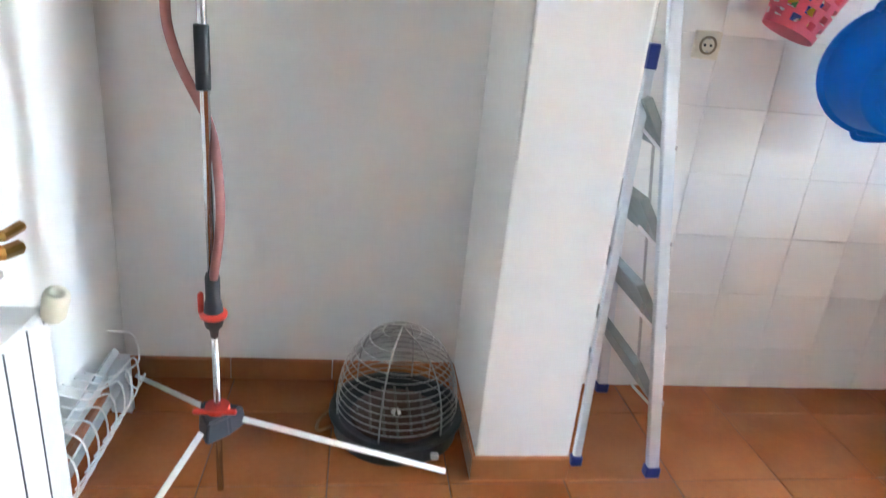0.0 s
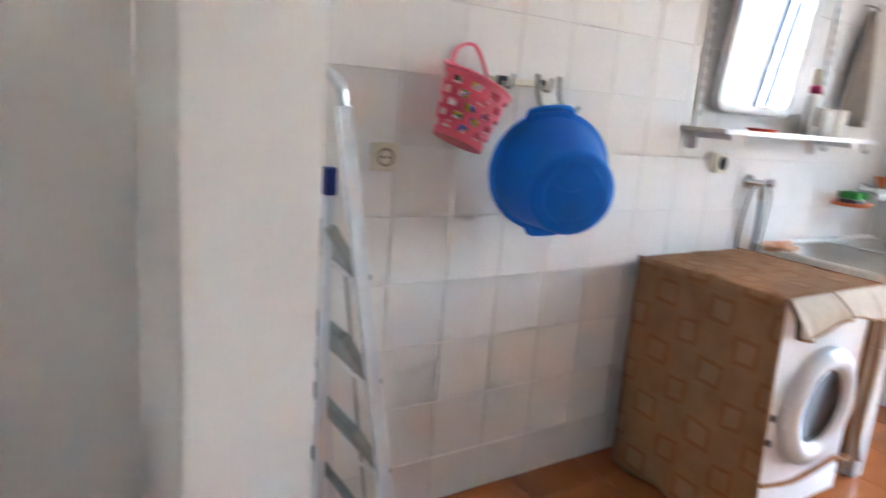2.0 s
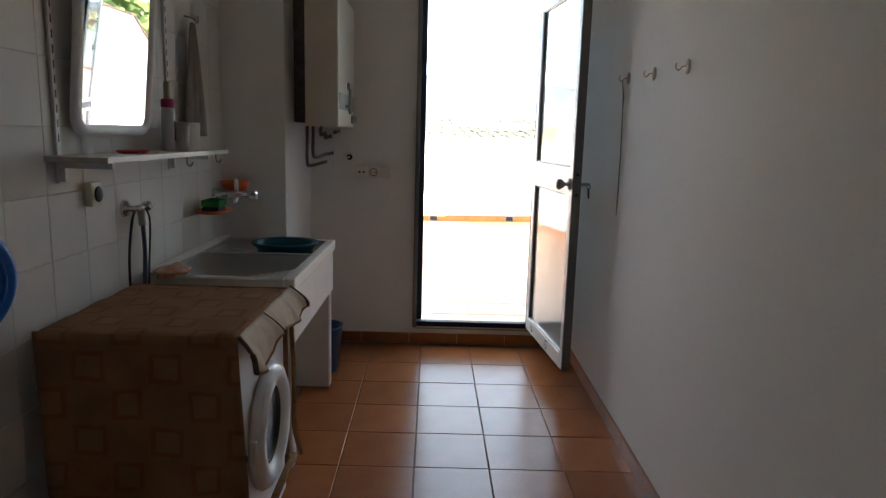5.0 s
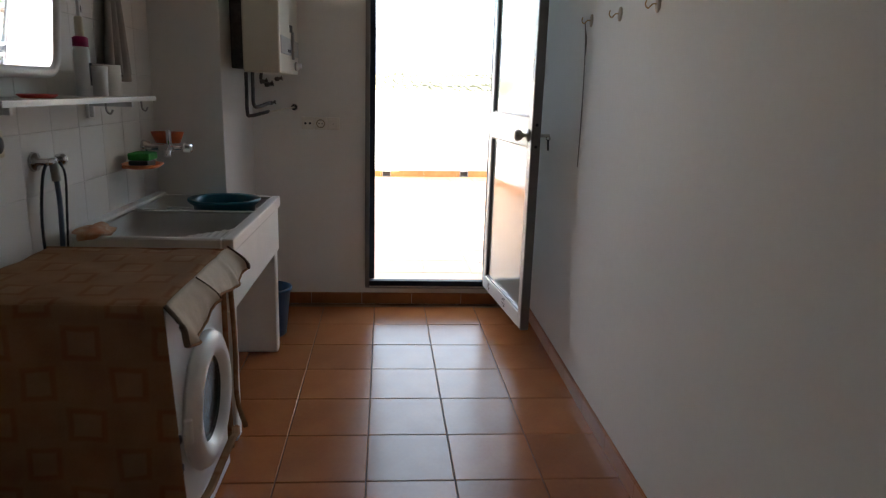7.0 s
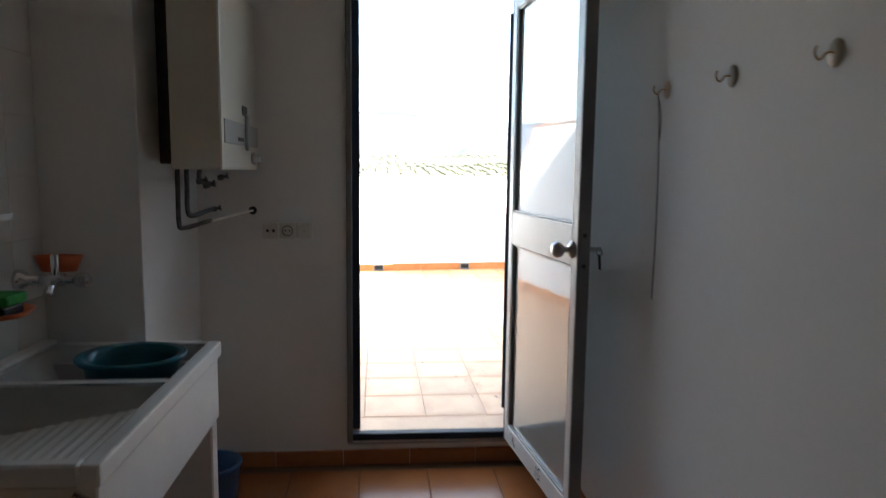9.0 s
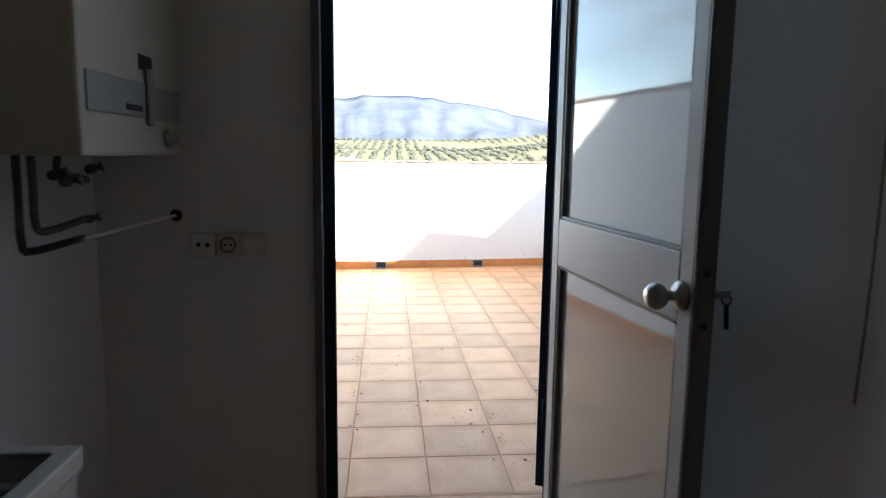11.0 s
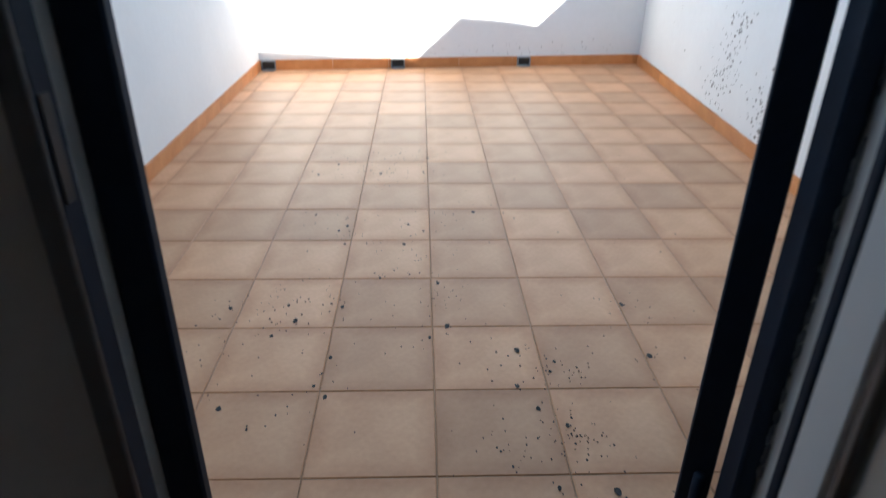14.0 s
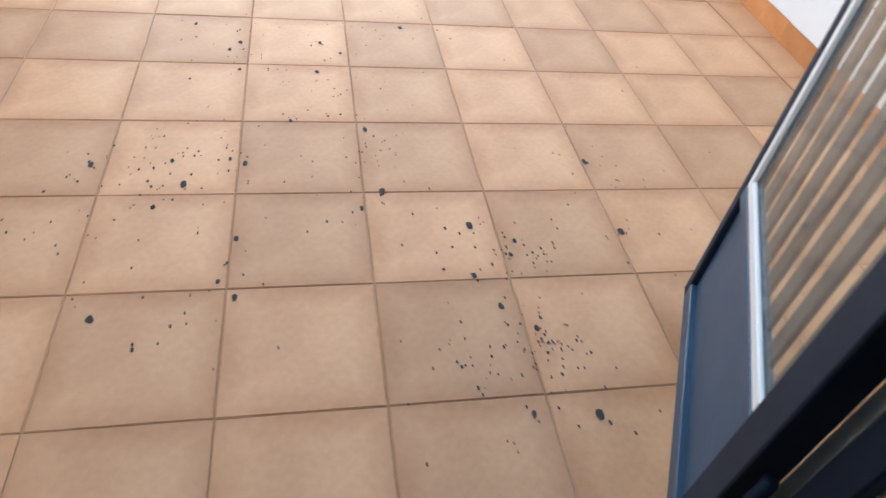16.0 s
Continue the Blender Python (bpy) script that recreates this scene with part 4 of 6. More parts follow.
def machine_cover():
    x0, x1, yf, yb, h = WM
    t = thing("machine_cover", "brown quilted cloth cover draped over the washing machine", "cover", (0, 0, 0))
    nz = lambda x, y, z, s: noise.noise(Vector((x, y, z)) * s)
    us = [i / 24 for i in range(25)]
    vs = [i / 24 for i in range(25)]
    yb2 = yb + 0.014

    def top(u, v):
        x, y = x0 - 0.016 + u * (x1 - x0 + 0.035), yf - 0.012 + v * (yb2 - yf + 0.01)
        e = min(u, 1 - u, v, 1 - v)
        return (x, y, h + 0.012 + 0.006 * nz(x, y, 0, 9) - 0.006 * max(0, 1 - e / 0.04))

    cover_sheet(us, vs, top, M_CLOTH, t, "top_cloth", "")

    def side(u, v):
        y = yf - 0.012 + u * (yb2 - yf + 0.01)
        z = h + 0.012 - v * (h - 0.003)
        out = 0.016 + 0.06 * v * (0.25 + 0.75 * u) + 0.012 * nz(3.1, y, z, 6) * v + 0.012 * v * math.sin(u * 17)
        return (x0 - out, y - 0.045 * v * (1 - u) - 0.05 * v * u, z)

    cover_sheet(us, vs, side, M_CLOTH, t, "side_cloth", "")

    def side2(u, v):
        y = yf - 0.012 + u * (yb2 - yf + 0.01)
        z = h + 0.012 - v * (h - 0.06)
        return (x1 + 0.017 + 0.015 * v + 0.01 * nz(7.1, y, z, 6) * v, y, z)

    cover_sheet(us, vs, side2, M_CLOTH, t, "far_side_cloth", "")

    def flap(u, v):
        x = x0 - 0.02 + u * (x1 - x0 + 0.06)
        fold = 0.0
        for c, wd, hh in ((0.02, 0.04, 0.014), (0.40, 0.03, 0.010), (0.78, 0.03, 0.012), (0.97, 0.03, 0.02)):
            fold += hh * math.exp(-((u - c - 0.05 * v) / wd) ** 2)
        crease = 0.005 * noise.noise(Vector((x * 16, v * 1.6, 0.3))) + 0.003 * noise.noise(Vector((x * 45, v * 5, 1.3)))
        drop = 0.105 + 0.018 * math.sin(u * 9 + 0.4) - 0.02 * u
        out = 0.055 * v + 0.012 * math.sin(v * math.pi)
        return (x + 0.03 * v * (u > 0.9) * (u - 0.9) * 10, yf - 0.014 - out - (fold + crease) * (0.35 + 0.65 * v), h + 0.012 - drop * v)

    cover_sheet([i / 90 for i in range(91)], [i / 12 for i in range(13)], flap, M_CLOTHIN, t, "front_flap", "pale creased front flap", 0.004)
    part("piping", tube([flap(i / 60, 1.0) for i in range(61)], 0.0045, 6), M_CLOTH, t, "brown piping")
    for u in (0.0, 1.0):
        part("corner_edge", tube([flap(u, i / 10) for i in range(11)], 0.009, 6, flat=0.6), M_PIPING, t, "dark brown rolled corner")
    for u in (0.41,):
        part("fold_seam", tube([(p[0], p[1] - 0.003, p[2]) for p in (flap(u + 0.05 * i / 8, i / 8) for i in range(9))], 0.002, 6), M_PIPING, t, "dark strip painted as gap shade in the fold")
    part("tie", tube(arc([(x0 + 0.01, yf - 0.03, 0.20), (x0 + 0.16, yf - 0.045, 0.185), (x0 + 0.30, yf - 0.05, 0.20), (x0 + 0.42, yf - 0.06, 0.225), (x0 + 0.5, yf - 0.05, 0.19), (x1 - 0.01, yf - 0.03, 0.18)], 6), 0.014, 6, flat=0.35), M_CLOTH, t, "loose cloth tie")
    part("side_tie", tube(arc([(x1 + 0.03, yf - 0.02, 0.80), (x1 + 0.035, yf - 0.03, 0.5), (x1 + 0.03, yf - 0.03, 0.28), (x1 + 0.02, yf - 0.06, 0.16)], 5), 0.009, 6, flat=0.4), M_CLOTH, t, "hanging cloth edge")


machine_cover()


# ---- laundry sink ----
def laundry_sink():
    X0, X1, yf, yb, zt = 3.05, 4.085, 1.412, 2.04, 0.842
    t = thing("laundry_sink", "white cast stone two-basin laundry sink on panels", "sink", (0, 0, 0))
    rim = 0.035
    xm = X0 + 0.58
    bm = box(X0, X1, yf, yf + 0.045, zt - 0.055, zt, 0.008, 2)
    box(X0, X1, yb - 0.05, yb, zt - 0.055, zt + 0.012, 0.008, 2, bm=bm)
    box(X0, X0 + 0.04, yf + 0.045, yb - 0.05, zt - 0.055, zt, 0.006, bm=bm)
    box(X1 - 0.04, X1, yf + 0.045, yb - 0.05, zt - 0.055, zt, 0.006, bm=bm)
    box(xm - 0.02, xm + 0.02, yf + 0.045, yb - 0.05, zt - 0.055, zt - 0.004, 0.006, bm=bm)
    part("rim", bm, M_STONEWARE, t)
    # sloping scrub basin and deep basin
    def slope(x0, x1, za, zb, ridged):
        bm = bmesh.new()
        n = 48
        rows = []
        for i in range(n + 1):
            f = i / n
            y = yf + 0.045 + f * (yb - 0.095 - yf)
            z = zt - 0.03 - za - (zb - za) * f + (0.002 * math.sin(f * 90) if ridged and f < 0.8 else 0)
            rows.append((bm.verts.new((x0, y, z)), bm.verts.new((x1, y, z)), bm.verts.new((x1, y, z - 0.03)), bm.verts.new((x0, y, z - 0.03))))
        for a, b in zip(rows, rows[1:]):
            for k in range(4):
                bm.faces.new((a[k], a[(k + 1) % 4], b[(k + 1) % 4], b[k]))
        bm.faces.new(rows[0])
        bm.faces.new(rows[-1][::-1])
        return bm

    for xa, xb, deep in ((X0 + 0.04, xm - 0.02, 0.12), (xm + 0.02, X1 - 0.04, 0.16)):
        bm = bmesh.new()
        ya, yb2 = yf + 0.045, yb - 0.05
        loops = []
        for f, dz in ((0.0, -0.002), (0.006, -0.012), (0.02, -0.05), (0.05, -deep + 0.02), (0.085, -deep)):
            loops.append([bm.verts.new(q) for q in ((xa + f, ya + f, zt + dz), (xb - f, ya + f, zt + dz), (xb - f, yb2 - f, zt + dz), (xa + f, yb2 - f, zt + dz))])
        for p, q in zip(loops, loops[1:]):
            for k in range(4):
                bm.faces.new((p[k], p[(k + 1) % 4], q[(k + 1) % 4], q[k]))
        bmesh.ops.solidify(bm, geom=bm.faces[:], thickness=-0.004)
        part("basin_lining", bm, M_STONEWARE, t, "", True)
    part("scrub_basin", slope(X0 + 0.04, xm - 0.02, 0.03, 0.11, True), M_STONEWARE, t, "sloping ribbed scrub basin")
    part("deep_basin", slope(xm + 0.02, X1 - 0.04, 0.22, 0.24, False), M_STONEWARE, t)
    bm = box(X0 + 0.012, X1 - 0.012, yf + 0.012, yf + 0.045, 0.555, zt - 0.055, 0.005)
    part("apron", bm, M_STONEWARE, t)
    part("divider", box(xm - 0.02, xm + 0.02, yf + 0.045, yb - 0.05, 0.56, zt - 0.055, 0.003), M_STONEWARE, t)
    for x in (X0 + 0.014, X1 - 0.09):
        bm = box(x, x + 0.072, yf + 0.02, yb, 0.0, 0.555, 0.006)
        box(x, x + 0.03, yf + 0.045, yb, 0.555, zt - 0.055, 0.003, bm=bm)
        part("support_panel", bm, M_STONEWARE, t)


laundry_sink()


def teal_basin():
    t = thing("wash_basin", "dark teal oval plastic basin standing in the sink", "basin", (3.83, 1.635, 0.60))
    part("body", lathe([(0, 0), (0.12, 0), (0.13, 0.01), (0.168, 0.235), (0.192, 0.25), (0.196, 0.26), (0.188, 0.268), (0.164, 0.262), (0.158, 0.23), (0.122, 0.016), (0, 0.012)], 40, sx=0.76, sy=0.86), M_TEAL, t, "", True)
    part("rim", tube([(0.192 * 0.76 * math.cos(a), 0.192 * 0.86 * math.sin(a), 0.262) for a in [i * math.pi / 24 for i in range(48)]], 0.007, 8, closed=True), M_TEAL, t, "", True)


teal_basin()


def rag():
    t = thing("cleaning_cloth", "crumpled orange and white cloth on the sink rim", "cloth", (3.10, 1.93, 0.855))
    bm = bmesh.new()
    bmesh.ops.create_icosphere(bm, subdivisions=3, radius=0.07)
    for v in bm.verts:
        v.co = Vector((v.co.x * 1.4, v.co.y * 0.8, v.co.z * 0.35)) * (1 + 0.5 * noise.noise(v.co * 22))
    part("fold", bm, material("orange_cloth", (0.55, 0.18, 0.06), 0.95, second=(0.72, 0.55, 0.42), scale=18, bump=0.5), t, "", True)


rag()


def wall_tap():
    t = thing("wall_tap", "chrome wall tap with an upright lever over the sink", "tap", (3.95, Y_TILE - 0.008, 1.092))
    part("flange", lathe([(0, 0), (0.036, 0), (0.036, 0.006), (0.030, 0.022), (0.017, 0.032), (0.017, 0.075), (0, 0.075)], 22, pose(0, 0, 0, 90, 0, 0)), M_CHROME, t, "round chrome wall flange", True)
    part("body", lathe([(0, 0.06), (0.013, 0.06), (0.016, 0.07), (0.016, 0.10), (0.021, 0.105), (0.021, 0.15), (0.014, 0.156), (0.014, 0.19), (0, 0.19)], 18, pose(0, 0, 0, 90, 0, 0)), M_CHROME, t, "", True)
    part("end_knob", lathe([(0.012, 0.188), (0.024, 0.194), (0.027, 0.205), (0.024, 0.228), (0.014, 0.236), (0, 0.237)], 10, pose(0, 0, 0, 90, 0, 0)), M_CHROME, t, "faceted chrome knob")
    part("lever", box(-0.012, 0.012, -0.135, -0.112, 0.0, 0.088, 0.008, 2), M_CHROME, t, "upright chrome lever", True)
    part("spout", tube(arc([(-0.01, -0.14, -0.002), (-0.05, -0.142, -0.004), (-0.085, -0.145, -0.012), (-0.10, -0.146, -0.03)], 5), [0.014] * 15 + [0.017], 12), M_CHROME, t, "short chrome spout", True)


wall_tap()
t = thing("soap_tray", "orange plastic tray fixed on the shaft above the tap", "tray", (4.068, 1.962, 1.105))
part("tray", lathe([(0, 0), (0.06, 0), (0.082, 0.055), (0.077, 0.055), (0.056, 0.005), (0, 0.004)], 24, sx=0.56), M_ORANGE, t, "", True)

t = thing("sponge_dish", "orange wall dish carrying green and black sponges", "dish", (3.70, Y_TILE - 0.092, 1.022))
part("dish", lathe([(0, 0), (0.078, 0), (0.104, 0.018), (0.10, 0.02), (0.076, 0.004), (0, 0.004)], 24, sy=0.85), M_ORANGE, t, "", True)
part("bracket", box(-0.03, 0.03, 0.05, 0.084, -0.004, 0.01, 0.003), M_ORANGE, t)
part("sponge", box(-0.065, 0.04, -0.045, 0.04, 0.008, 0.036, 0.006, 2), M_BLACK, t, "black scouring sponge")
part("upper_sponge", box(-0.06, 0.055, -0.05, 0.045, 0.037, 0.07, 0.008, 2), M_GREEN, t, "bright green sponge")


def hose_tap():
    t = thing("washer_tap", "chrome washing machine tap with hanging hoses", "tap", (2.945, Y_TILE - 0.008, 1.127))
    part("flange", lathe([(0, 0), (0.034, 0), (0.03, 0.012), (0.012, 0.018), (0.012, 0.05), (0, 0.05)], 18, pose(0, 0, 0, 90, 0, 0)), M_CHROME, t, "", True)
    part("body", tube([(-0.0, -0.045, 0), (0.085, -0.045, 0.0)], 0.013, 12), M_CHROME, t, "", True)
    part("knob", lathe([(0, 0), (0.02, 0), (0.022, 0.016), (0.016, 0.026), (0, 0.028)], 12, pose(0.085, -0.045, 0, 0, 90, 0)), M_CHROME, t, "", True)
    part("outlet", tube([(0.04, -0.045, 0), (0.04, -0.05, -0.07)], 0.014, 12), M_PANELGREY, t, "grey hose coupling", True)
    part("supply_hose", tube(arc([(0.04, -0.05, -0.06), (0.042, -0.052, -0.18), (0.045, -0.04, -0.42)], 6), 0.009, 8), material("hose_blue_grey", (0.10, 0.13, 0.19), 0.5), t, "blue-grey supply hose", True)
    part("drain_hose", tube(arc([(0.01, -0.04, 0.0), (-0.05, -0.05, -0.05), (-0.065, -0.04, -0.2), (-0.04, -0.03, -0.42)], 6), 0.0055, 6), M_BLACK, t, "thin dark hose", True)
    part("cable", tube(arc([(0.07, -0.05, 0.0), (0.105, -0.05, -0.06), (0.11, -0.04, -0.2), (0.10, -0.03, -0.42)], 6), 0.0045, 6), M_BLACK, t, "thin dark cable", True)


hose_tap()


# ---- shelf, mirror and what stands there ----
def shelf():
    t = thing("wall_shelf", "pale grey wall shelf on slotted brackets", "shelf", (0, Y_TILE - 0.008, 1.335))
    part("board", box(2.43, 3.565, -0.205, -0.012, -0.009, 0.009, 0.002), material("pale_board", (0.60, 0.57, 0.52), 0.5, vary=0.05), t)
    part("front_edge", box(2.43, 3.565, -0.208, -0.205, -0.009, 0.009), M_WHITEMET, t, "white edging")
    for x in (2.52, 3.38):
        up = part("upright", box(x - 0.012, x + 0.012, -0.012, 0, -0.08, 1.0, 0.002), M_WHITEMET, t, "slotted white upright")
        for i in range(20):
            part("slot", box(x - 0.003, x + 0.003, -0.0128, -0.0121, 0.05 + i * 0.045, 0.075 + i * 0.045), M_INK, up)
        bm = box(x - 0.008, x + 0.008, -0.18, -0.013, -0.032, -0.0095, 0.002)
        box(x - 0.008, x + 0.008, -0.03, -0.013, -0.075, -0.032, 0.002, bm=bm)
        part("bracket", bm, M_WHITEMET, t)
    for x in (3.15, 3.5):
        part("hook", tube(arc([(x, -0.17, -0.012), (x, -0.172, -0.04), (x, -0.185, -0.05), (x, -0.195, -0.035)], 4), 0.004, 6), M_STEEL, t)


shelf()


def mirror():
    x0, x1, z0, z1 = 2.575, 3.065, 1.405, 2.02
    t = thing("wall_mirror", "rounded white framed mirror hung above the shelf", "mirror", (0, Y_TILE - 0.022, 0))
    def ring(inset, r, y):
        pts = []
        for cx, cz, a0 in ((x1 - inset - r, z1 - inset - r, 0), (x0 + inset + r, z1 - inset - r, 90), (x0 + inset + r, z0 + inset + r, 180), (x1 - inset - r, z0 + inset + r, 270)):
            for k in range(7):
                a = radians(a0 + 15 * k)
                px, pz = cx + r * math.cos(a), cz + r * math.sin(a)
                pts.append((px, y - 0.07 * (px - x0) - 0.095 * (pz - z0), pz))
        return pts
    bm = bmesh.new()
    loops = [[bm.verts.new(p) for p in ring(i, r, y)] for i, r, y in ((0, 0.07, 0.0), (0.002, 0.07, -0.016), (0.012, 0.06, -0.022), (0.032, 0.04, -0.020), (0.038, 0.034, -0.010))]
    n = len(loops[0])
    for a, b in zip(loops, loops[1:]):
        for k in range(n):
            bm.faces.new((a[k], a[(k + 1) % n], b[(k + 1) % n], b[k]))
    part("frame", bm, M_WHITEMET, t, "white rounded plastic frame", True)
    bm = bmesh.new()
    bm.faces.new([bm.verts.new(p) for p in ring(0.036, 0.035, -0.012)])
    part("silvering", bm, M_MIRROR, t, "silvered glass")


mirror()


def bottle():
    t = thing("spray_can", "white spray can with a magenta collar on the shelf", "bottle", (3.17, Y_TILE - 0.10, 1.344))
    part("body", lathe([(0, 0), (0.026, 0), (0.028, 0.004), (0.028, 0.16), (0.022, 0.175), (0, 0.175)], 24), M_WHITEMET, t, "", True)
    part("collar", lathe([(0, 0.175), (0.026, 0.175), (0.026, 0.205), (0.02, 0.21), (0, 0.21)], 20), M_MAGENTA, t, "magenta collar", True)
    part("cap", lathe([(0, 0.21), (0.015, 0.21), (0.014, 0.275), (0.010, 0.28), (0, 0.28)], 16), M_CREAM, t, "clear cap", True)
    part("print", box(-0.012, 0.012, -0.0292, -0.0285, 0.04, 0.12), M_INK, t, "dark printed bars")


bottle()
t = thing("plastic_cup", "white ribbed plastic cup on the shelf", "cup", (3.21, Y_TILE - 0.13, 1.344))
part("body", lathe([(0, 0), (0.034, 0), (0.04, 0.11), (0.037, 0.11), (0.031, 0.006), (0, 0.005)], 24), M_WHITEMET, t, "", True)
t = thing("paper_roll", "roll of white kitchen paper on the shelf", "paper roll", (3.335, Y_TILE - 0.11, 1.344))
part("roll", lathe([(0.02, 0), (0.055, 0), (0.056, 0.004), (0.056, 0.115), (0.055, 0.118), (0.02, 0.118), (0.02, 0)], 28), material("paper", (0.75, 0.72, 0.66), 0.95, vary=0.03), t, "", True)
t = thing("soap_saucer", "flat red plastic soap saucer on the shelf", "saucer", (2.80, Y_TILE - 0.12, 1.344))
part("saucer", lathe([(0, 0), (0.06, 0), (0.075, 0.010), (0.071, 0.012), (0.056, 0.004), (0, 0.004)], 24, sy=0.7), M_RED, t, "", True)


def towel():
    t = thing("hand_towel", "grey cotton towel hanging from a wall hook", "towel", (3.62, Y_TILE - 0.03, 1.42))
    us = [i / 30 for i in range(31)]
    vs = [i / 16 for i in range(17)]

    def place(u, v):
        w = 0.02 + 0.11 * v ** 0.7
        x = (u - 0.5) * 2 * w
        return (x, -0.02 - 0.022 * math.sin(u * 19) * (0.3 + v), 0.50 * (1 - v) + 0.02 * math.sin(u * 7) * v)

    cover_sheet(us, vs, place, M_TOWEL, t, "cloth", "", 0.004)
    part("hook", tube(arc([(0, 0.02, 0.53), (0, -0.02, 0.52), (0, -0.04, 0.50), (0, -0.045, 0.53)], 4), 0.005, 6), M_STEEL, t)


towel()


# ---- boiler and the door wall ----
def boiler():
    X0, X1, yf, yb, z0, z1 = 4.15, 4.80, 1.405, 1.592, 1.468, 2.20
    t = thing("gas_boiler", "cream enamelled gas water heater on the shaft", "boiler", (0, 0, 0))
    part("casing", box(X0, X1, yf, yb, z0, z1, 0.01, 2), M_BOILER, t)
    # Added spacer; its dark colour stands in for shadow behind the casing.
    part("gap_shadow_spacer", box(X0 + 0.2, X1 - 0.03, yb, 1.696, z0 + 0.02, z1 - 0.02, 0.004), M_PIPE, t, "dark spacer painted as the shadow behind the casing")
    part("control_strip", box(X0 + 0.03, X1 - 0.004, yf - 0.004, yf + 0.001, z0 + 0.10, z0 + 0.19, 0.002), M_PANELGREY, t, "grey control strip")
    part("display", box(X0 + 0.24, X0 + 0.34, yf - 0.006, yf - 0.004, z0 + 0.115, z0 + 0.13), M_INK, t)
    part("grip", box(X0 + 0.37, X0 + 0.40, yf - 0.018, yf - 0.004, z0 + 0.08, z0 + 0.23, 0.004), M_PANELGREY, t)
    part("sight_hole", box(X0 + 0.34, X0 + 0.43, yf - 0.003, yf + 0.001, z0 + 0.225, z0 + 0.265), M_BLACK, t, "dark sight window")
    part("knob", lathe([(0, 0), (0.026, 0), (0.026, 0.012), (0.018, 0.016), (0.015, 0.035), (0, 0.036)], 16, pose(X0 + 0.53, yf, z0 + 0.05, 90, 0, 0)), M_STEEL, t, "grey control knob", True)
    for x, y, z, ye in ((4.25, 1.60, 1.243, 1.505), (4.25, 1.566, 1.29, 1.50)):
        part("pipe", tube(arc([(x, y, z0), (x, y, z0 - 0.08), (x, y, z + 0.02), (x + 0.015, y - 0.015, z), (4.35, ye, z + 0.022)], 5), 0.0095, 8), M_PIPE, t, "dull grimy pipe", True)
    part("gas_pipe", tube(arc([(4.30, 1.53, z0), (4.30, 1.53, z0 - 0.04), (4.36, 1.49, z0 - 0.06)], 4), 0.009, 8), M_PIPE, t, "", True)
    for x, y, z, s in ((4.25, 1.53, 1.42, 0.9), (4.25, 1.505, 1.405, 1.0), (4.27, 1.455, 1.435, 0.9), (4.36, 1.505, 1.308, 0.8)):
        v = part("valve", lathe([(0, 0), (0.010, 0), (0.013, 0.008), (0.013, 0.022), (0.008, 0.026), (0.008, 0.036), (0.015, 0.04), (0.015, 0.046), (0, 0.048)], 10, pose(x, y, z, 75, 25, 0) @ Matrix.Diagonal((s, s, s, 1))), M_PIPE, t, "", True)
    part("cross_pipe", tube([(4.34, 1.505, 1.262), (4.83, 1.437, 1.277)], 0.005, 8), M_BOILER, t, "cream painted gas pipe")
    part("wall_elbow", lathe([(0, 0), (0.015, 0), (0.02, 0.02), (0, 0.024)], 10, pose(4.846, 1.437, 1.277, 0, -90, 0)), M_BLACK, t)


boiler()

for i, (y, round_hole) in enumerate(((1.358, True), (1.278, True), (1.20, False))):
    wall_socket("wall_socket" if round_hole else "blank_plate", (X_DOOR - 0.0005, y, 1.181), ("cream wall socket beside the terrace door" if round_hole else "cream blank plate beside the terrace door"), round_hole, M_PLATE, size=0.077, pins=3 if i == 0 else 2, face_x=False, group="plates by the door").rotation_euler = (0, 0, radians(-90))

t = thing("waste_bin", "dark blue tapered plastic bin beside the sink", "bin", (4.28, 1.52, 0))
part("body", lathe([(0, 0), (0.085, 0), (0.09, 0.006), (0.118, 0.27), (0.126, 0.272), (0.126, 0.284), (0.112, 0.284), (0.086, 0.012), (0, 0.01)], 32), M_BIN, t, "", True)


def hook(x, z, string):
    t = thing("wall_hook", "brass cup hook on a cream disc" + (" with a hanging cord" if string else ""), "hook", (x, Y_RIGHT, z), "hooks along the wall")
    part("disc", lathe([(0, 0), (0.024, 0), (0.024, 0.003), (0.01, 0.007), (0, 0.007)], 18, pose(0, 0.0005, 0, -90, 0, 0), sy=1.15), M_DISC, t, "", True)
    part("hook", tube(arc([(0, 0.005, 0.0), (0, 0.02, 0.0), (0, 0.035, -0.014), (0, 0.045, -0.002), (0, 0.042, 0.012)], 5), 0.0022, 6), M_BRASS, t, "", True)
    if string:
        part("cord", tube(arc([(0, 0.03, -0.012), (0.006, 0.02, -0.1), (0.012, 0.012, -0.3), (0.02, 0.008, -0.5), (0.03, 0.006, -0.66)], 5), 0.0022, 5), M_WIRE, t, "thin brown cord")
        part("cord_end", tube(arc([(0.001, 0.03, -0.014), (-0.006, 0.02, -0.08), (-0.004, 0.02, -0.15)], 5), 0.002, 5), M_WIRE, t)


hook(3.66, 1.73, True)
hook(3.27, 1.717, False)
hook(2.885, 1.708, False)


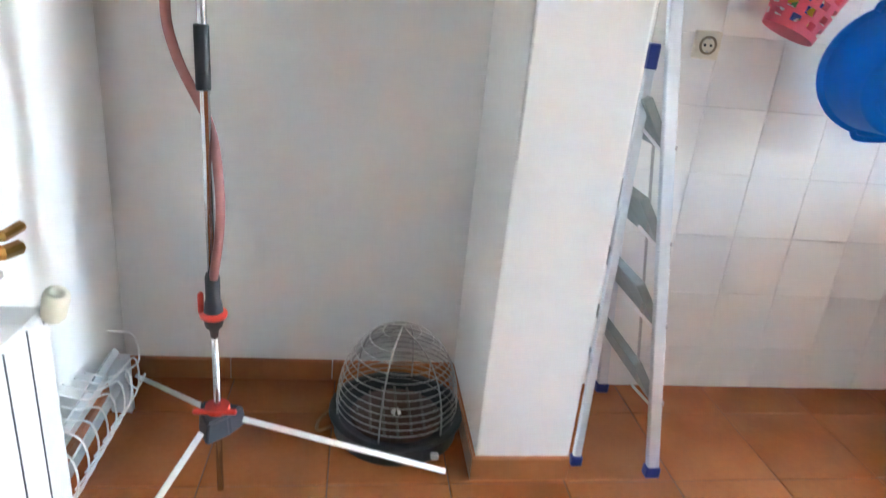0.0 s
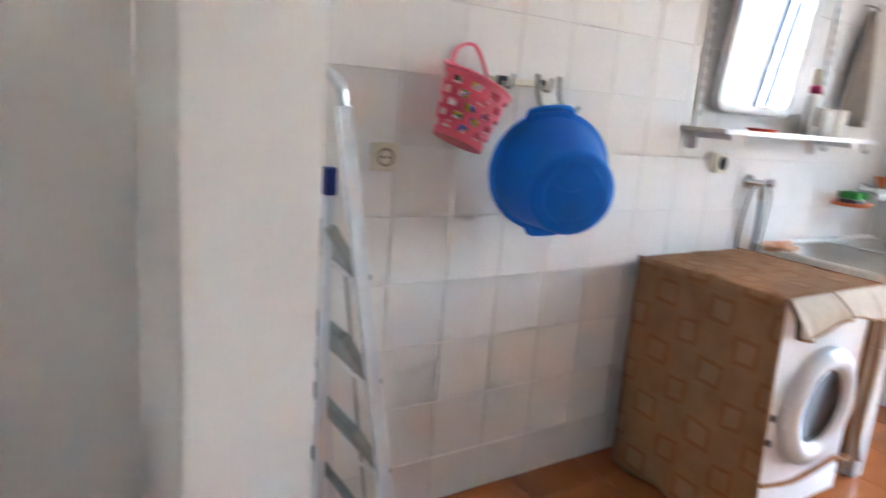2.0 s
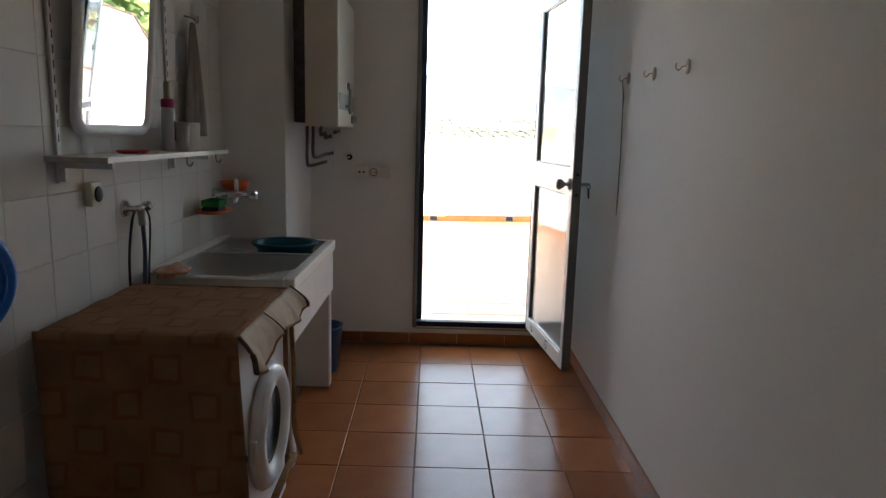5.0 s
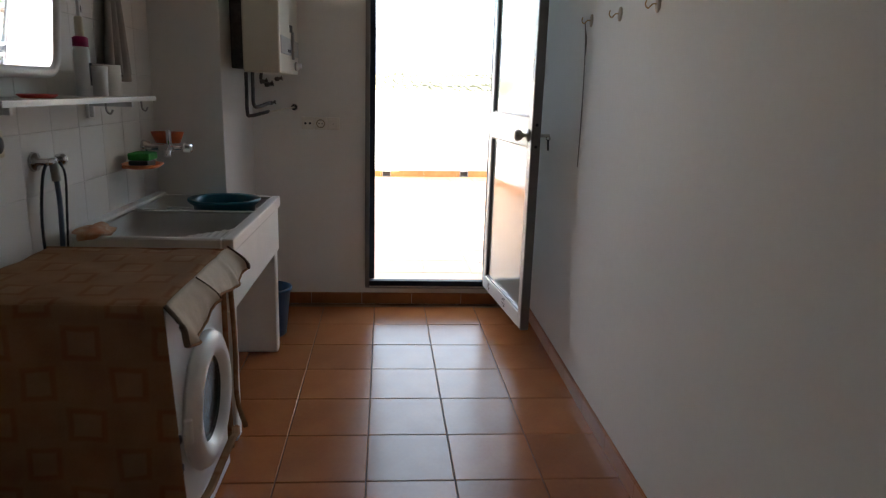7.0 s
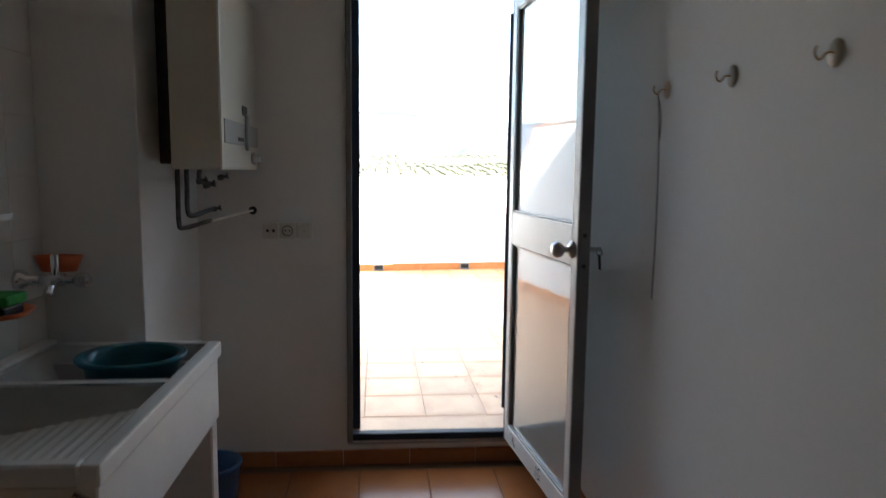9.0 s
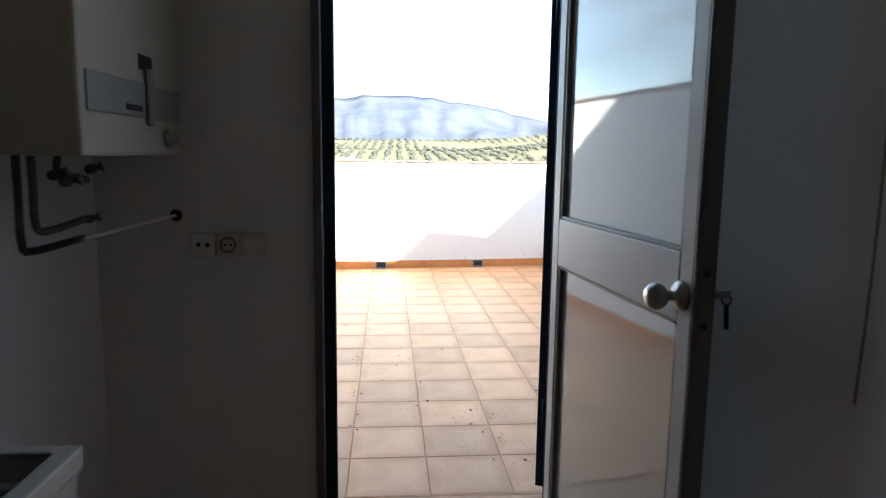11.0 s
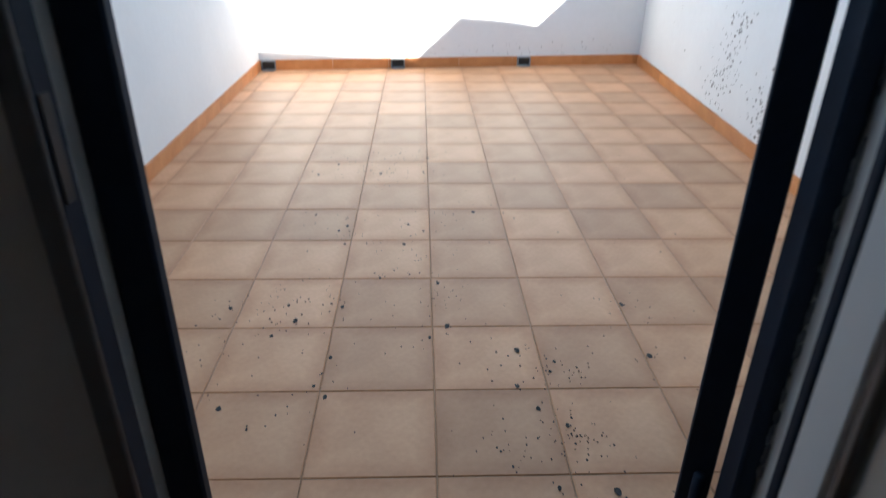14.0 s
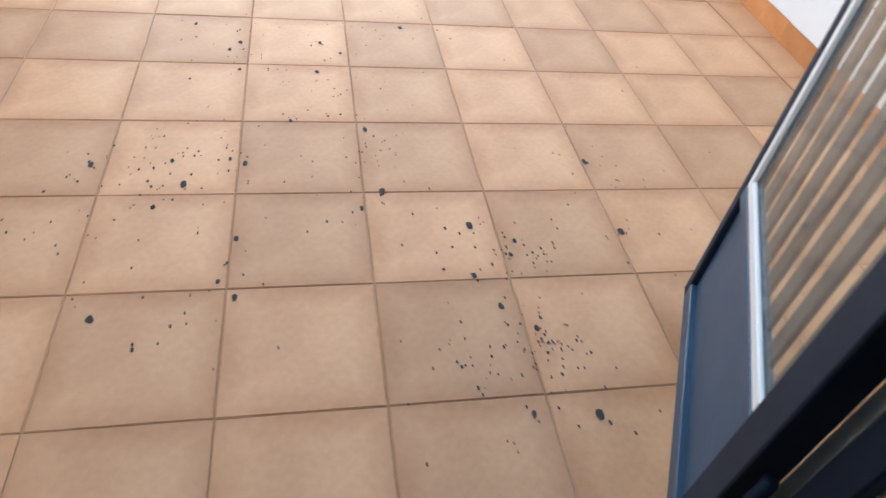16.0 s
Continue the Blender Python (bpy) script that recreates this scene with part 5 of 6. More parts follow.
# ---- terrace details ----
def coping(name, a, b, label, width=0.25, n=16, parent=None):
    """A row of flat clay pieces along the top of a wall, from a to b."""
    a, b = Vector(a), Vector(b)
    t = thing(name, label, "coping", a, kind="structure")
    rng = random.Random(int(a.x * 10 + b.y * 7))
    d = b - a
    L = d.length / n
    e = d.normalized()
    side = Vector((0, 0, 1)).cross(e).normalized()
    up = e.cross(side)
    if up.z < 0:
        up = -up
    rot = Matrix((e, side, up)).transposed().to_4x4()
    bm = box(0.002, L - 0.004, -width / 2, width / 2, 0.0, 0.024, 0.005)
    me = mesh_of(bm, M_COPING)
    for i in range(n):
        p = new("coping_tile", me)
        p.parent = t
        p.matrix_basis = Matrix.Translation(e * (L * i) + up * rng.uniform(-0.003, 0.004)) @ rot @ pose(0, 0, 0, rng.uniform(-1.5, 1.5), rng.uniform(-1, 1), rng.uniform(-1, 1))
    return t


coping("coping_far", (X_FR + 0.1, Y_FR, TOP - 0.019), (X_FL + 0.1, Y_FL, TOP - 0.019), "weathered clay coping on the far parapet", n=14)
for nm, yf_, s, top, lo_x, hi_x, peak in (("coping_left", left_y, 1, TOP - 0.05, 8.95, 8.42, 1.95), ("coping_right", right_y, -1, TOP - 0.015, 8.95, 7.77, 2.13)):
    o = 0.11 * s
    xe = (X_FL if s > 0 else X_FR) - 0.03
    coping(nm, (xe, yf_(xe) + o, top + 0.001), (lo_x, yf_(lo_x) + o, top + 0.001), "weathered clay coping on the low wall", n=4)
    coping(nm, (lo_x, yf_(lo_x) + o, top + 0.001), (hi_x, yf_(hi_x) + o, peak + 0.001), "clay coping on the sloping wall", n=4)
    coping(nm, (hi_x, yf_(hi_x) + o, peak + 0.001), (X_OUT + 0.1, yf_(X_OUT + 0.1) + o, peak + 0.001), "clay coping on the high wall", n=12)


def drain(y):
    t = thing("wall_drain", "square grey mortar drain hole at the parapet foot", "drain", (far_x(y), y, Z_T), "drains of the parapet", turn=math.degrees(math.atan(0.125)))
    bm = box(-0.035, 0.002, -0.062, -0.052, 0.0, 0.075, 0.003)
    box(-0.035, 0.002, 0.052, 0.062, 0.0, 0.075, 0.003, bm=bm)
    box(-0.035, 0.002, -0.062, 0.062, 0.075, 0.085, 0.003, bm=bm)
    part("surround", bm, M_CONCRETE, t)
    part("hole", box(-0.006, -0.0005, -0.052, 0.052, 0.0, 0.075), M_SPALL, t, "dark drain hole")
    part("apron", box(-0.06, -0.006, -0.05, 0.05, 0.0, 0.012, 0.003), M_CONCRETE, t)


DRAINS = (2.06, 0.925, -0.235)
for y in DRAINS:
    drain(y)


def blot(name, label, mat, at, face, pieces, size, rng, thick=0.0015):
    """A patch of small irregular flat chips; face: 'z' floor, 'y' right wall."""
    bm = bmesh.new()
    for dx, dy, s in pieces:
        n = 7
        ring = []
        for k in range(n):
            a = 2 * math.pi * k / n
            r = s * rng.uniform(0.6, 1.15)
            u, v = dx + r * math.cos(a) * 1.2, dy + r * math.sin(a) * 0.85
            ring.append((u, v))
        lo = [bm.verts.new((u, v, 0) if face == "z" else (u, 0, v)) for u, v in ring]
        hi = [bm.verts.new((u * 0.999, v * 0.999, thick) if face == "z" else (u, thick, v)) for u, v in ring]
        bm.faces.new(hi)
        for k in range(n):
            bm.faces.new((lo[k], lo[(k + 1) % n], hi[(k + 1) % n], hi[k]))
    ob = new(name, mesh_of(bm, mat))
    ob.matrix_basis = pose(*at)
    return tagged(ob, label, "stain", kind="stuff")


def worn_spots():
    rng = random.Random(21)
    big = [(6.44, 0.81), (6.40, 0.59), (6.23, 0.93), (6.73, 0.73), (6.73, 0.98), (6.91, 0.99), (5.97, 0.34), (5.79, 0.36), (5.69, 0.31), (5.91, 0.23), (5.86, 0.25), (6.22, 1.32), (5.69, 1.21), (6.25, 0.97), (6.14, 1.08), (6.04, 0.62), (5.62, 0.24), (5.40, 0.30), (5.39, 0.16), (6.25, -0.07), (5.94, -0.08), (5.93, 0.93), (5.79, 0.96), (5.74, 0.92), (6.93, 0.72), (6.86, 0.65), (6.11, 0.56), (6.05, 1.14), (6.24, 1.12), (7.84, 0.64), (7.92, 0.80), (7.58, 0.89), (7.61, 0.66), (7.72, 1.13), (7.56, 1.22), (6.86, 1.02), (7.03, 1.15), (8.77, 0.63), (7.07, 0.42)]
    spots = [(x, y, rng.uniform(0.006, 0.0115)) for x, y in big]
    for x, y in big:
        for i in range(rng.randint(2, 7)):
            spots.append((x + rng.gauss(0, 0.06), y + rng.gauss(0, 0.08), rng.uniform(0.0015, 0.004)))
    for cx, cy, n, sp in ((5.58, 0.24, 60, 0.06), (5.84, 0.22, 26, 0.06), (7.85, 0.66, 60, 0.075), (7.55, 0.85, 24, 0.1), (7.8, 1.05, 20, 0.09), (6.05, 1.35, 24, 0.12), (6.28, 0.55, 20, 0.07), (6.25, 1.1, 30, 0.1), (6.12, -0.15, 16, 0.1), (5.5, 0.42, 24, 0.08), (6.6, 0.72, 16, 0.09), (5.75, -0.25, 12, 0.05)):
        for i in range(n):
            spots.append((cx + rng.gauss(0, sp), cy + rng.gauss(0, sp), rng.uniform(0.001, 0.003)))
    for i in range(140):
        spots.append((rng.uniform(5.3, 8.8), rng.gauss(0.6, 0.6), rng.uniform(0.001, 0.0028)))
    blot("spalled_spots", "dark pitted spots worn into the clay tiles", M_SPALL, (0, 0, Z_T + 0.0005), "z", [(x, y, s) for x, y, s in spots if X_OUT + 0.1 < x < 10.1 and -0.95 < y < 1.95], 1, rng)
    flakes = []
    for cx, cz, n, sp in ((8.6, 0.45, 60, 0.12), (8.4, 0.85, 45, 0.09), (7.95, 0.40, 60, 0.10), (8.45, 0.55, 40, 0.1), (7.6, 0.85, 30, 0.1), (6.9, 0.9, 20, 0.2), (7.6, 1.1, 18, 0.2), (9.4, 1.0, 3, 0.15), (9.35, 0.72, 3, 0.1), (8.6, 0.9, 12, 0.2), (6.4, 0.6, 20, 0.2)):
        for i in range(n):
            flakes.append((cx + rng.gauss(0, sp), cz + rng.gauss(0, sp), abs(rng.gauss(0.003, 0.005)) + 0.002))
    bmx = blot("flaked_paint", "grey flaking patches on the shaded terrace wall", M_FLAKE, (0, 0, 0), "y", [(x, z, s) for x, z, s in flakes if z > 0.26], 1, rng)
    for v in bmx.data.vertices:
        v.co.y += right_y(v.co.x) + 0.0008
    flakes = [(rng.uniform(-1.1, 0.9), abs(rng.gauss(0.26, 0.04)) + 0.03, rng.uniform(0.002, 0.006)) for i in range(60)]
    ob = blot("damp_specks", "dark specks along the foot of the parapet", M_FLAKE, (far_x(0) - 0.0008, 0, 0), "y", flakes, 1, rng)
    ob.rotation_euler = (0, 0, radians(90) + math.atan(0.125))


worn_spots()


# ---- beyond the terrace ----
def height(x, y):
    """Land seen from the terrace: a valley, then olive hills."""
    d = math.hypot(x, y)
    h = -9.0
    if d > 90:
        f = min(1.0, (d - 90) / 500)
        h += 20 * f * f * (3 - 2 * f)
        h += f * 13 * noise.noise(Vector((x * 0.006, y * 0.006, 3.3))) + f * 4 * noise.noise(Vector((x * 0.02, y * 0.02, 1.3)))
        h += f * 22 * math.exp(-((y + 300) / 170) ** 2)
    return h


def land():
    bm = bmesh.new()
    n, k = 90, 60
    rows = []
    for i in range(n + 1):
        r = 8 * (1.0625 ** i)
        rows.append([bm.verts.new((r * math.cos(a), r * math.sin(a), height(r * math.cos(a), r * math.sin(a)) if r < 900 else -9 + 20)) for a in [2 * math.pi * q / k for q in range(k)]])
    for a, b in zip(rows, rows[1:]):
        for q in range(k):
            bm.faces.new((a[q], a[(q + 1) % k], b[(q + 1) % k], b[q]))
    bm.faces.new(rows[0])
    return structure("ground", bm, M_HILL, "dry rolling hillsides with bare soil", "ground")


land()


def mountains():
    bm = bmesh.new()
    n = 420
    rows = []
    for j in range(15):
        f = j / 14
        row = []
        for i in range(n + 1):
            a = radians(-75 + 150 * i / n)
            deg = math.degrees(a)
            crest = 172 + 28 * math.exp(-((deg - 16) / 3.5) ** 2) + 30 * math.exp(-((deg - 0.5) / 6) ** 2) + 8 * math.exp(-((deg - 7.5) / 1.6) ** 2) - 60 * math.exp(-((deg + 14) / 5) ** 2) + 9 * noise.noise(Vector((deg * 0.55, 2.0, 0))) + 4 * noise.noise(Vector((deg * 1.7, 4.0, 0)))
            r = 1500 + 900 * f
            z = 5 + crest * (f ** 1.2) + 60 * noise.noise(Vector((deg * 0.4, f * 2, 5))) * f * (1 - f) * 2.5 + 30 * noise.noise(Vector((deg * 1.3, f * 5, 7))) * f * (1.05 - f)
            row.append(bm.verts.new((r * math.cos(a), r * math.sin(a), z)))
        rows.append(row)
    rows.append([bm.verts.new((v.co.x * 1.05, v.co.y * 1.05, -20)) for v in rows[-1]])
    for a, b in zip(rows, rows[1:]):
        for i in range(n):
            bm.faces.new((a[i], a[i + 1], b[i + 1], b[i]))
    # The range's blue-grey is air haze put into its base colour.
    return tagged(part("backdrop", bm, M_MOUNT, smooth=True), "long mountain range on the horizon, coloured blue-grey by painted haze", "mountains", kind="structure")


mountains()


def olive_groves():
    """Rows of small rounded crowns following the slopes."""
    rng = random.Random(4)
    base = bmesh.new()
    bmesh.ops.create_icosphere(base, subdivisions=1, radius=1.0)
    vs = [v.co.copy() for v in base.verts]
    fs = [[v.index for v in f.verts] for f in base.faces]
    base.free()
    V, F = [], []
    for i in range(-75, 85):
        for j in range(0, 80):
            x, y = 130 + j * 6.6 + (i % 2) * 1.5, i * 6.6
            if abs(math.atan2(y, x)) > 0.75 or noise.noise(Vector((x * 0.011, y * 0.011, 9))) < -0.12:
                continue
            x, y = x + rng.gauss(0, 0.6), y + rng.gauss(0, 0.6)
            z = height(x, y)
            r = rng.uniform(0.95, 1.6)
            o = len(V)
            for p in vs:
                s = rng.uniform(0.72, 1.2)
                V.append((x + p.x * r * s, y + p.y * r * s, z + 1.0 + p.z * r * 0.75 * s))
            F += [[o + q for q in f] for f in fs]
    me = bpy.data.meshes.new("olives")
    me.from_pydata(V, [], F)
    me.materials.append(M_LEAF)
    tagged(new("olive_grove", me), "grey-green olive trees in rows on the hills", "olive trees", kind="stuff")


olive_groves()


def village_house(x, y, w, d, h, roof_h, base=-9.0, turn=0, windows=2):
    t = thing("village_house", "white village house with a clay tile roof", "house", (x, y, base), "houses of the village", turn=turn)
    part("wall", box(-w / 2, w / 2, -d / 2, d / 2, 0, h), M_OUTWALL, t)
    bm = bmesh.new()
    o = 0.35
    e = [bm.verts.new(p) for p in ((-w / 2 - o, -d / 2 - o, h), (w / 2 + o, -d / 2 - o, h), (w / 2 + o, d / 2 + o, h), (-w / 2 - o, d / 2 + o, h), (0, -d / 2 - o, h + roof_h), (0, d / 2 + o, h + roof_h))]
    for q in ((0, 1, 4), (2, 3, 5), (1, 2, 5, 4), (3, 0, 4, 5), (3, 2, 1, 0)):
        bm.faces.new([e[k] for k in q])
    part("roof", bm, M_ROOF, t, "faded clay tile roof")
    for k in range(windows):
        yy = -d / 2 + (k + 0.5) * d / windows
        part("window", box(-w / 2 - 0.06, -w / 2 + 0.02, yy - 0.45, yy + 0.45, h - 1.9, h - 0.8), M_DARKWIN, t)
    part("chimney", box(-w * 0.2 - 0.2, -w * 0.2 + 0.2, d * 0.2, d * 0.2 + 0.4, h, h + roof_h + 0.35, 0.03), M_OUTWALL, t)


for x, y, w, d, h, r, tn in ((70, 18.5, 9, 9, 9.8, 1.2, 4), (74, 13.0, 7, 5.5, 9.0, 1.1, -6), (66, 14.2, 6, 3.4, 8.6, 0.9, 3), (85, 12.0, 8, 7, 10.0, 1.2, 10), (62, 10.2, 6, 5, 8.3, 0.8, -3), (80, 7.2, 8, 6.5, 8.3, 1.0, 0), (95, 19.0, 9, 8, 11.0, 1.4, 8), (60, 20.5, 8, 5, 8.6, 1.0, 0), (100, 26, 10, 9, 10.5, 1.4, 3), (78, 24, 8, 7, 9.2, 1.1, 5), (90, 3.5, 8, 5, 8.0, 0.9, 2)):
    village_house(x, y, w * 0.8, d * 0.62, h + 1.3, r * 0.45, turn=tn + 90)


def gable_house():
    t = thing("neighbour_house", "white gabled neighbour house with ribbed clay tiles", "house", (25.0, -6.3, -9.0), turn=-90)
    w, d, h, rh = 8.0, 6.0, 10.45, 1.15
    bm = bmesh.new()
    pts = [(0, -d / 2, 0), (0, d / 2, 0), (0, d / 2, h), (0, 0, h + rh), (0, -d / 2, h)]
    a = [bm.verts.new(p) for p in pts]
    b = [bm.verts.new((p[0] + w, p[1], p[2])) for p in pts]
    bm.faces.new(a[::-1])
    bm.faces.new(b)
    for k in range(5):
        bm.faces.new((a[k], a[(k + 1) % 5], b[(k + 1) % 5], b[k]))
    part("wall", bm, M_OUTWALL, t)
    for s in (1, -1):
        slope = part("roof", box(-0.1, w + 0.1, min(0, s * (d / 2 + 0.2)), max(0, s * (d / 2 + 0.2)), -0.03, 0.03), M_ROOF, t, "ribbed clay tile roof")
        for v in slope.data.vertices:
            v.co.z += h + rh + 0.04 - abs(v.co.y) * rh / (d / 2)
        for i in range(26):
            x = -0.05 + i * w / 25
            part("ridge_tile", tube([(x, 0, h + rh + 0.08), (x, s * (d / 2 + 0.2), h + rh + 0.08 - (d / 2 + 0.2) * rh / (d / 2))], 0.1, 6), M_ROOF, slope)


gable_house()


def tree(x, y, z, h, mat, label, seed, spread=1.0):
    rng = random.Random(seed)
    t = thing("tree", label, "tree", (x, y, z))
    bm = tube([(0, 0, 0), (0.1, 0.05, h * 0.3), (0.0, 0.1, h * 0.62)], [h * 0.035, h * 0.027, h * 0.014], 8)
    tips = []
    for i in range(9):
        a = rng.uniform(0, 6.28)
        z0 = h * rng.uniform(0.3, 0.6)
        end = Vector((math.cos(a) * h * 0.26 * spread, math.sin(a) * h * 0.26 * spread, z0 + h * rng.uniform(0.12, 0.32)))
        tube([(0.04, 0.05, z0), end * 0.5 + Vector((0, 0, z0 * 0.5)), end], [h * 0.012, h * 0.008, h * 0.004], 5, bm)
        tips.append(end)
    part("trunk", bm, M_BARK, t)
    V, F = [], []
    tips.append(Vector((0, 0, h * 0.85)))
    for p in tips:
        for i in range(170):
            q = p + Vector((rng.gauss(0, 1), rng.gauss(0, 1), rng.gauss(0, 0.75))) * h * 0.085 * spread
            s = rng.uniform(0.035, 0.07) * h * 0.35
            u = Vector((rng.gauss(0, 1), rng.gauss(0, 1), rng.gauss(0, 1))).normalized()
            v = u.orthogonal().normalized()
            o = len(V)
            V += [tuple(q - u * s), tuple(q + v * s * 0.5), tuple(q + u * s), tuple(q - v * s * 0.5)]
            F.append([o, o + 1, o + 2, o + 3])
    me = bpy.data.meshes.new("crown")
    me.from_pydata(V, [], F)
    me.materials.append(mat)
    c = new("crown", me)
    c.parent = t


tree(14.2, -7.8, -4.5, 8.0, M_PINE, "green leafy tree behind the terrace wall", 11, 1.2)
tree(16.5, -8.4, -5.0, 9.2, M_PINE, "green leafy tree behind the terrace wall", 12, 1.2)
tree(14.6, -9.4, -5.0, 9.0, M_PINE, "green leafy tree behind the terrace wall", 13, 1.2)


# ---- pieces: tiles of walls and floors ----
def tile_mesh(w, d, th, mat, bevel=0.0025, shear=0.0):
    bm = box(-w / 2, w / 2, -d / 2, d / 2, -th, 0)
    top = [e for e in bm.edges if all(v.co.z > -1e-6 for v in e.verts)]
    bmesh.ops.bevel(bm, geom=top, offset=bevel, segments=1, affect="EDGES")
    for v in bm.verts:
        v.co.y += v.co.x * shear
    return mesh_of(bm, mat)


def cut_grid(parent, name, xs, ys, z, mat, shear, x0, limits, rng, gap=0.004, th=0.008, tilt=0.12):
    """Tiles between the lines xs and ys, cut at the room's limits."""
    cache = {}
    xa, xb, ya, yb = limits
    for i in range(len(xs) - 1):
        for j in range(len(ys) - 1):
            cx0, cx1 = max(xs[i], xa), min(xs[i + 1], xb)
            off = shear * ((xs[i] + xs[i + 1]) / 2 - x0)
            cy0, cy1 = max(ys[j] + off, ya((cx0 + cx1) / 2)), min(ys[j + 1] + off, yb((cx0 + cx1) / 2))
            w, d = cx1 - cx0 - gap, cy1 - cy0 - gap
            if w < 0.02 or d < 0.02:
                continue
            key = (round(w, 3), round(d, 3))
            if key not in cache:
                cache[key] = tile_mesh(w, d, th, mat, shear=shear)
            p = new(name, cache[key])
            p.parent = parent
            p.matrix_basis = pose((cx0 + cx1) / 2, (cy0 + cy1) / 2, z + rng.uniform(-0.0006, 0.0006), rng.uniform(-tilt, tilt), rng.uniform(-tilt, tilt), 0)


rng = random.Random(1)
xs = [4.440 + (i - 20) * 0.3338 for i in range(22)]
ys = [0.917 + (j - 8) * 0.330 for j in range(13)]
cut_grid(floor, "tile", xs, ys, 0.0, M_FTILE, 0.014, 3.5, (X_LEFT, X_DOOR, lambda x: Y_RIGHT if x > 0.7 else -1.0, lambda x: Y_TILE), rng, gap=0.0036, tilt=0.06)


def terrace_tiles():
    """Square clay tiles laid slightly askew, cut along the walls."""
    turn, pu, pv = radians(1.0), 0.3335, 0.335
    u, v = Vector((math.cos(turn), math.sin(turn))), Vector((-math.sin(turn), math.cos(turn)))
    walls = [(Vector((X_OUT + 0.035, 0)), Vector((1, 0))), (Vector((X_FL, Y_FL)), Vector((-1, -0.125)).normalized()),
             (Vector((7.5, left_y(7.5))), Vector((0.022, -1)).normalized()), (Vector((7.85, right_y(7.85))), Vector((0.0356, 1)).normalized())]
    shared = None
    for i in range(-3, 16):
        for j in range(-7, 7):
            c = Vector((5.770, 0.604)) + u * (pu * (i + 0.5)) + v * (pv * (j + 0.5))
            w, d = pu / 2 - 0.0014, pv / 2 - 0.0014
            poly = [c + u * (a * w) + v * (b * d) for a, b in ((-1, -1), (1, -1), (1, 1), (-1, 1))]
            cut = False
            for o, n in walls:
                side = [(p - o).dot(n) - 0.002 for p in poly]
                if min(side) >= 0:
                    continue
                cut, kept = True, []
                for k in range(len(poly)):
                    p, q, a, b = poly[k], poly[(k + 1) % len(poly)], side[k], side[(k + 1) % len(poly)]
                    if a >= 0:
                        kept.append(p)
                    if (a >= 0) != (b >= 0):
                        kept.append(p.lerp(q, a / (a - b)))
                poly = kept
                if len(poly) < 3:
                    break
            if len(poly) < 3:
                continue
            if cut:
                bm = bmesh.new()
                hi = [bm.verts.new((p.x - c.x, p.y - c.y, 0)) for p in poly]
                lo = [bm.verts.new((p.x - c.x, p.y - c.y, -0.009)) for p in poly]
                bm.faces.new(hi)
                for k in range(len(hi)):
                    bm.faces.new((hi[k], lo[k], lo[(k + 1) % len(lo)], hi[(k + 1) % len(hi)]))
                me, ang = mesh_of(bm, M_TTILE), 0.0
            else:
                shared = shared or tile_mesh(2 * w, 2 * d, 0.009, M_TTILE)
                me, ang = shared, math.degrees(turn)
            p = new("tile", me)
            p.parent = terrace
            p.matrix_basis = pose(c.x, c.y, Z_T + rng.uniform(-0.0006, 0.0006), rng.uniform(-0.1, 0.1), rng.uniform(-0.1, 0.1), ang)


terrace_tiles()


def wall_tiles():
    t = thing("wall_tiling", "cream glazed square wall tiles with grey joints", "tiles", (0, 0, 0), kind="structure")
    part("joint_bed", box(0.777, 4.128, Y_TILE - 0.004, Y_TILE - 0.0005, 0.0, H_CEIL), M_GROUT, t, "grey joint bed")
    cache = {}
    p = 0.2105
    zs = [0.591 + (k - 2) * p for k in range(-1, 11)]
    zs[0] = 0.002
    xs = [0.78] + [1.198 + k * p for k in range(-1, 14)] + [4.126]
    for i in range(len(xs) - 1):
        for k in range(len(zs) - 1):
            w, h = xs[i + 1] - xs[i] - 0.0017, min(zs[k + 1], H_CEIL) - zs[k] - 0.0017
            if w < 0.01 or h < 0.01:
                continue
            key = (round(w, 3), round(h, 3))
            if key not in cache:
                cache[key] = tile_mesh(w, h, 0.005, M_WTILE, 0.0012)
            o = new("tile", cache[key])
            o.parent = t
            o.matrix_basis = pose((xs[i] + xs[i + 1]) / 2, Y_TILE - 0.007 + rng.uniform(-0.0002, 0.0002), zs[k] + h / 2, 90 + rng.uniform(-0.005, 0.005), 0, rng.uniform(-0.005, 0.005))


wall_tiles()


